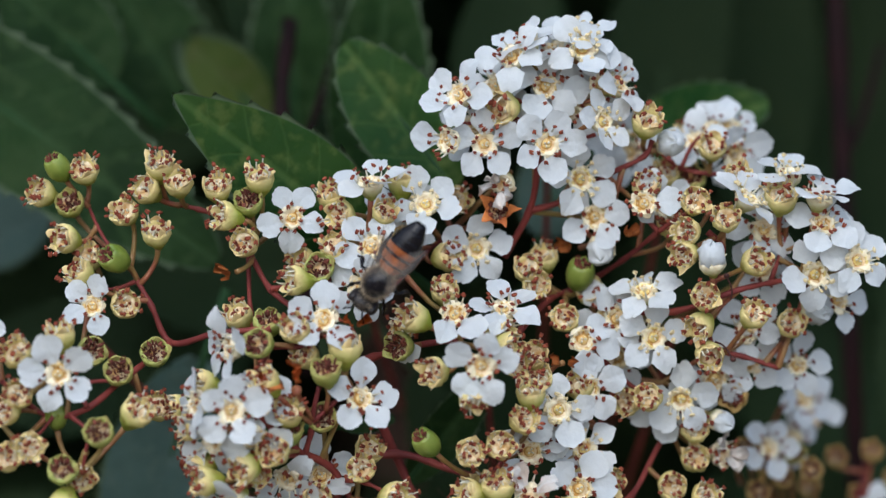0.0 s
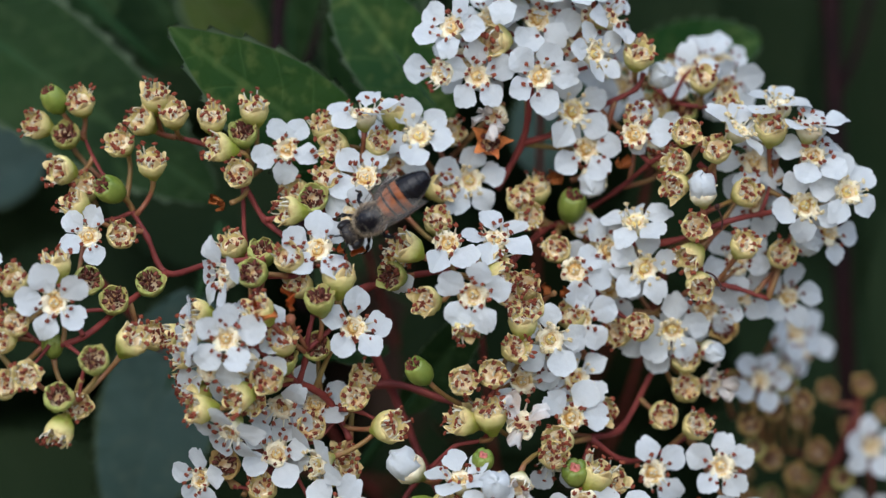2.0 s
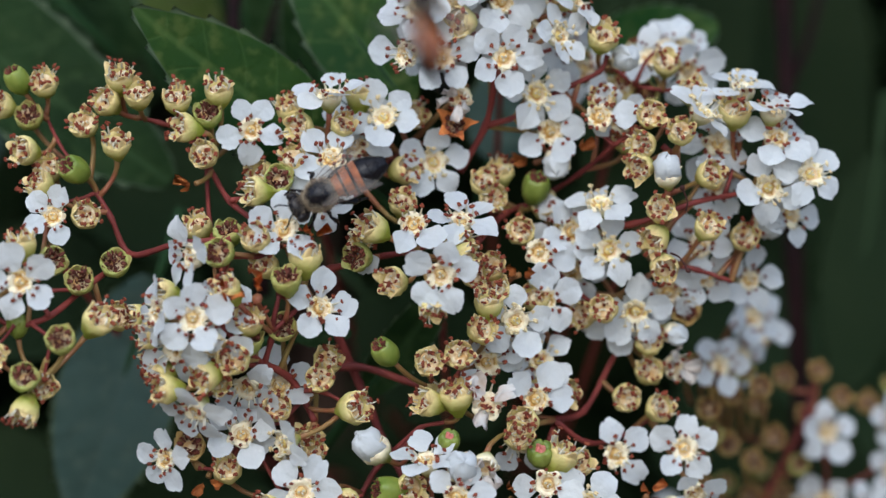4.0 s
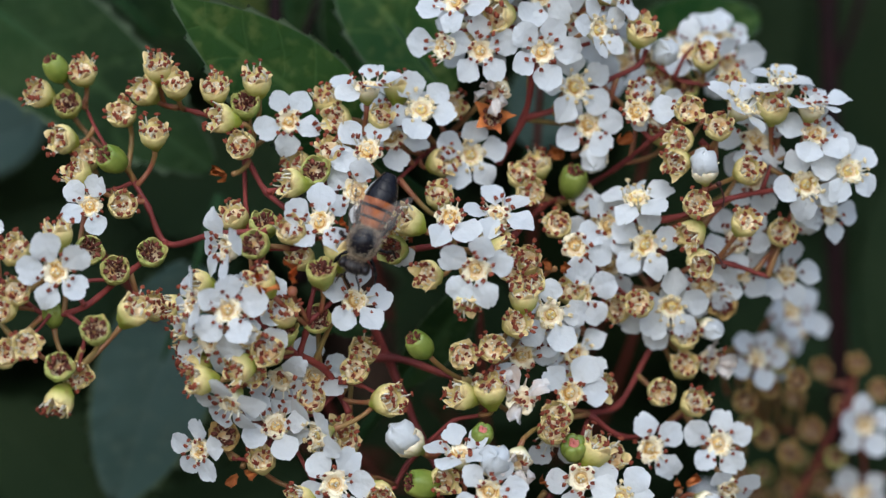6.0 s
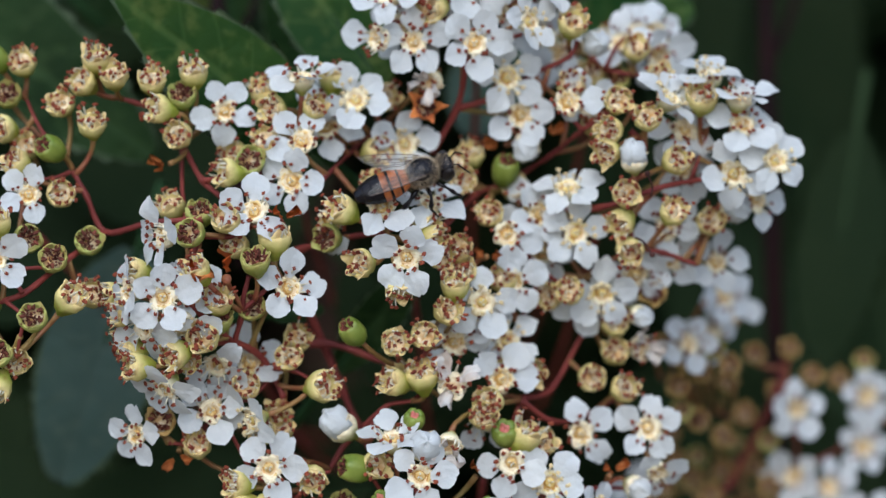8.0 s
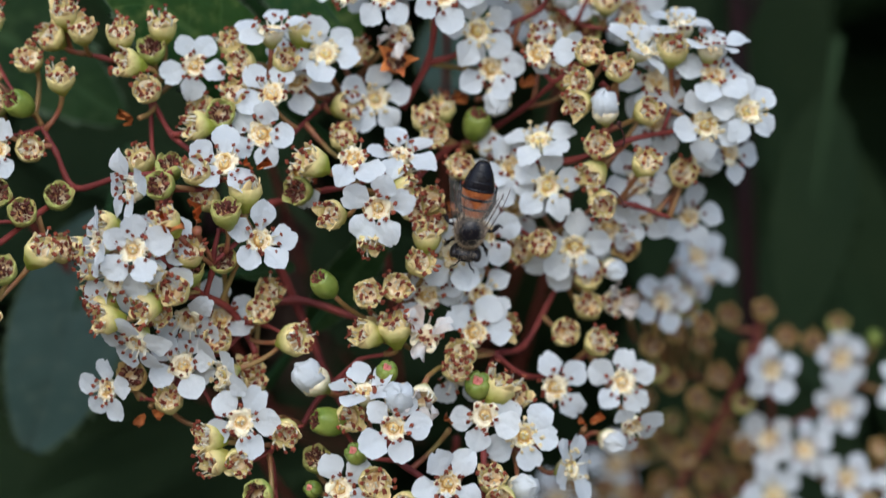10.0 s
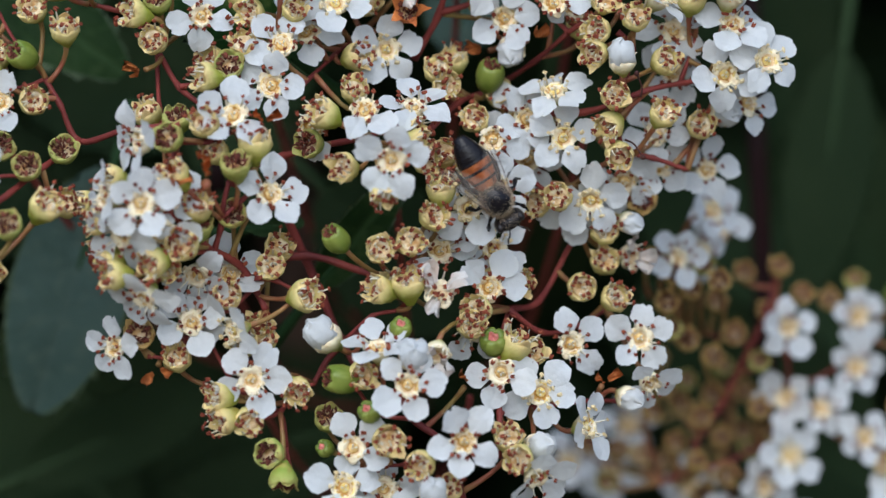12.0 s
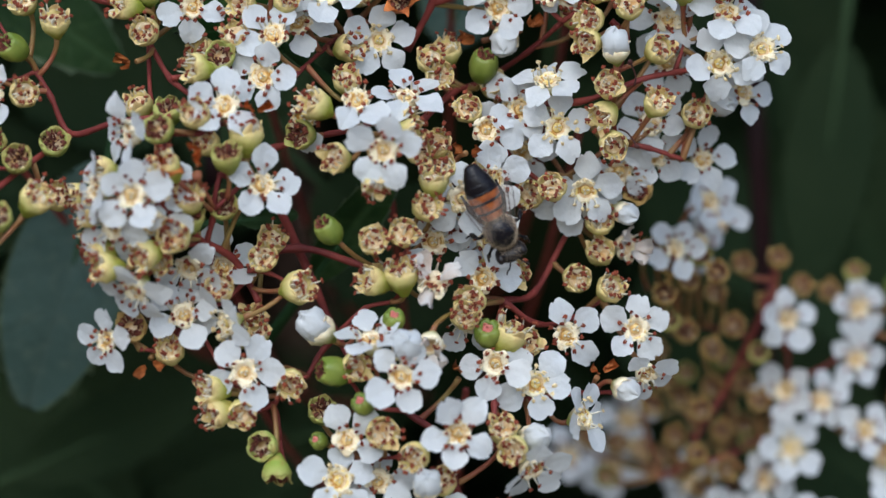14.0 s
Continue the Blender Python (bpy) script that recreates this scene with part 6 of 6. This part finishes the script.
# seconds, place of the thorax in mm, heading, pitch, roll
CRAWL = [
    (0, -6.84, -12.93, 3.58, -127.2, 14.0, 0),
    (0.5, -6.40, -13.16, 3.06, -123.6, 11.5, 0),
    (1, -6.35, -13.31, 2.76, -136.3, 11.7, 0),
    (1.5, -6.75, -13.46, 2.58, -141.2, 3.9, 0),
    (2, -6.89, -13.41, 2.70, -142.9, 9.5, 0),
    (2.5, -6.97, -13.48, 2.57, -135.9, 10.8, 0),
    (3, -6.79, -13.34, 2.82, -136.3, 10.1, 0),
    (3.5, -6.02, -13.15, 2.96, -132.9, 7.1, 0),
    (3.7, -6.00, -12.98, 3.24, -132.4, 11.6, 0),
    (3.8, -7.34, -12.83, 3.88, -145.2, 16.1, 4),
    (3.9, -8.27, -12.93, 3.85, -154.4, 12.9, 8),
    (4, -8.70, -13.36, 3.08, -152.9, 0.0, 8),
    (4.2, -10.02, -13.84, 2.27, -148.9, 6.3, 8),
    (5.2, -8.85, -14.63, -0.23, -121.0, 2.8, 5),
    (6.3, -6.74, -13.50, -2.94, -96.5, -16.0, 0),
    (6.47, -5.40, -12.80, -2.40, -57.5, -37.0, 0),
    (6.53, -5.37, -12.80, -2.41, -56.0, -37.0, 0),
    (6.6, -3.88, -12.80, -2.93, -35.0, -35.1, 0),
    (6.7, -2.87, -12.80, -2.14, -18.6, -35.2, 8),
    (6.8, -2.12, -12.90, -2.02, -8.4, -22.5, -15),
    (6.9, -1.08, -12.90, -0.36, 19.9, -19.3, -22),
    (7, 0.01, -12.80, 0.51, 23.4, -7.3, -30),
    (7.2, 1.81, -12.76, 2.91, 31.9, 0.0, -38),
    (7.5, 2.38, -11.42, 4.10, 48.5, 0.0, -40),
    (7.7, 3.04, -10.56, 3.83, 40.7, 0.0, -40),
    (8.7, 12.27, -6.26, 2.63, -33.1, 11.3, -20),
    (9.8, 14.34, -9.11, -7.83, -99.6, 11.7, 0),
    (10, 14.58, -8.92, -7.94, -101.1, 16.1, 0),
    (10.5, 15.29, -8.25, -7.34, -92.3, 15.9, 0),
    (11, 14.58, -8.93, -8.00, -100.5, 15.1, 0),
    (11.5, 14.06, -9.51, -8.84, -86.7, 6.9, 0),
    (12, 15.60, -8.39, -9.83, -58.2, 8.9, 0),
    (12.3, 15.79, -8.19, -9.15, -50.9, 11.2, 0),
    (12.5, 15.68, -8.40, -10.43, -74.5, 10.6, 0),
    (13, 16.75, -7.97, -15.5, -63.0, 43.0, 0),
    (13.5, 17.20, -7.91, -13.87, -64.4, 19.1, 0),
    (14, 16.78, -8.19, -14.34, -64.4, 14.1, 0),
]
FLIGHT = [
    (0, -16.10, -30.00, 144.85, 95, 0, 10),
    (3.8, -10.04, -30.00, 100.59, 95, 0, 10),
    (3.9, -9.80, -30.00, 52.97, 95, 0, 10),
    (4, 2.13, -28.00, 21.95, 100, 0, 20),
    (4.1, 23.89, -24.00, -5.83, 100, 0, 0),
    (4.2, 43.40, -14.00, -17.00, 130, 0, 0),
    (4.3, 50.50, -13.00, -23.50, 134, 0, 0),
    (4.45, 84.00, -9.00, -33.00, 137, 0, 0),
    (4.7, 182.09, 0.00, -37.39, 137, 0, 0),
    (14, 234.54, 10.00, -48.47, 137, 0, 0),
]
# seconds, spread of the left wings, of the right wings, lift
FOLDS = [(0, 7, 13, 6), (3.6, 7, 13, 6), (4.2, 8, 14, 7), (6.2, 20, 18, 9), (6.5, 29, 20, 11), (6.8, 25, 20, 9), (7.0, 22, 4, 7), (7.7, 19, 3, 6), (9.8, 17, 17, 5), (11.5, 15, 16, 5), (12.5, 6, 21, 5), (13.2, 12, 16, 5), (14.0, 17, 11, 5)]


def motions():
    walk(BEE, [(t, bee_pose(*row)) for t, *row in CRAWL])
    for w in BEE_WINGS:
        walk(w, [(t, wing_pose(w, left if w["spot"][3] > 0 else right, lift)) for t, left, right, lift in FOLDS])
    walk(VISITOR, [(t, bee_pose(*row)) for t, *row in FLIGHT])
    for k, w in enumerate(VISITOR_WINGS):
        walk(w, [(0.0, wing_pose(w, 62, 12)), (14.0, wing_pose(w, 62, 12))])


motions()
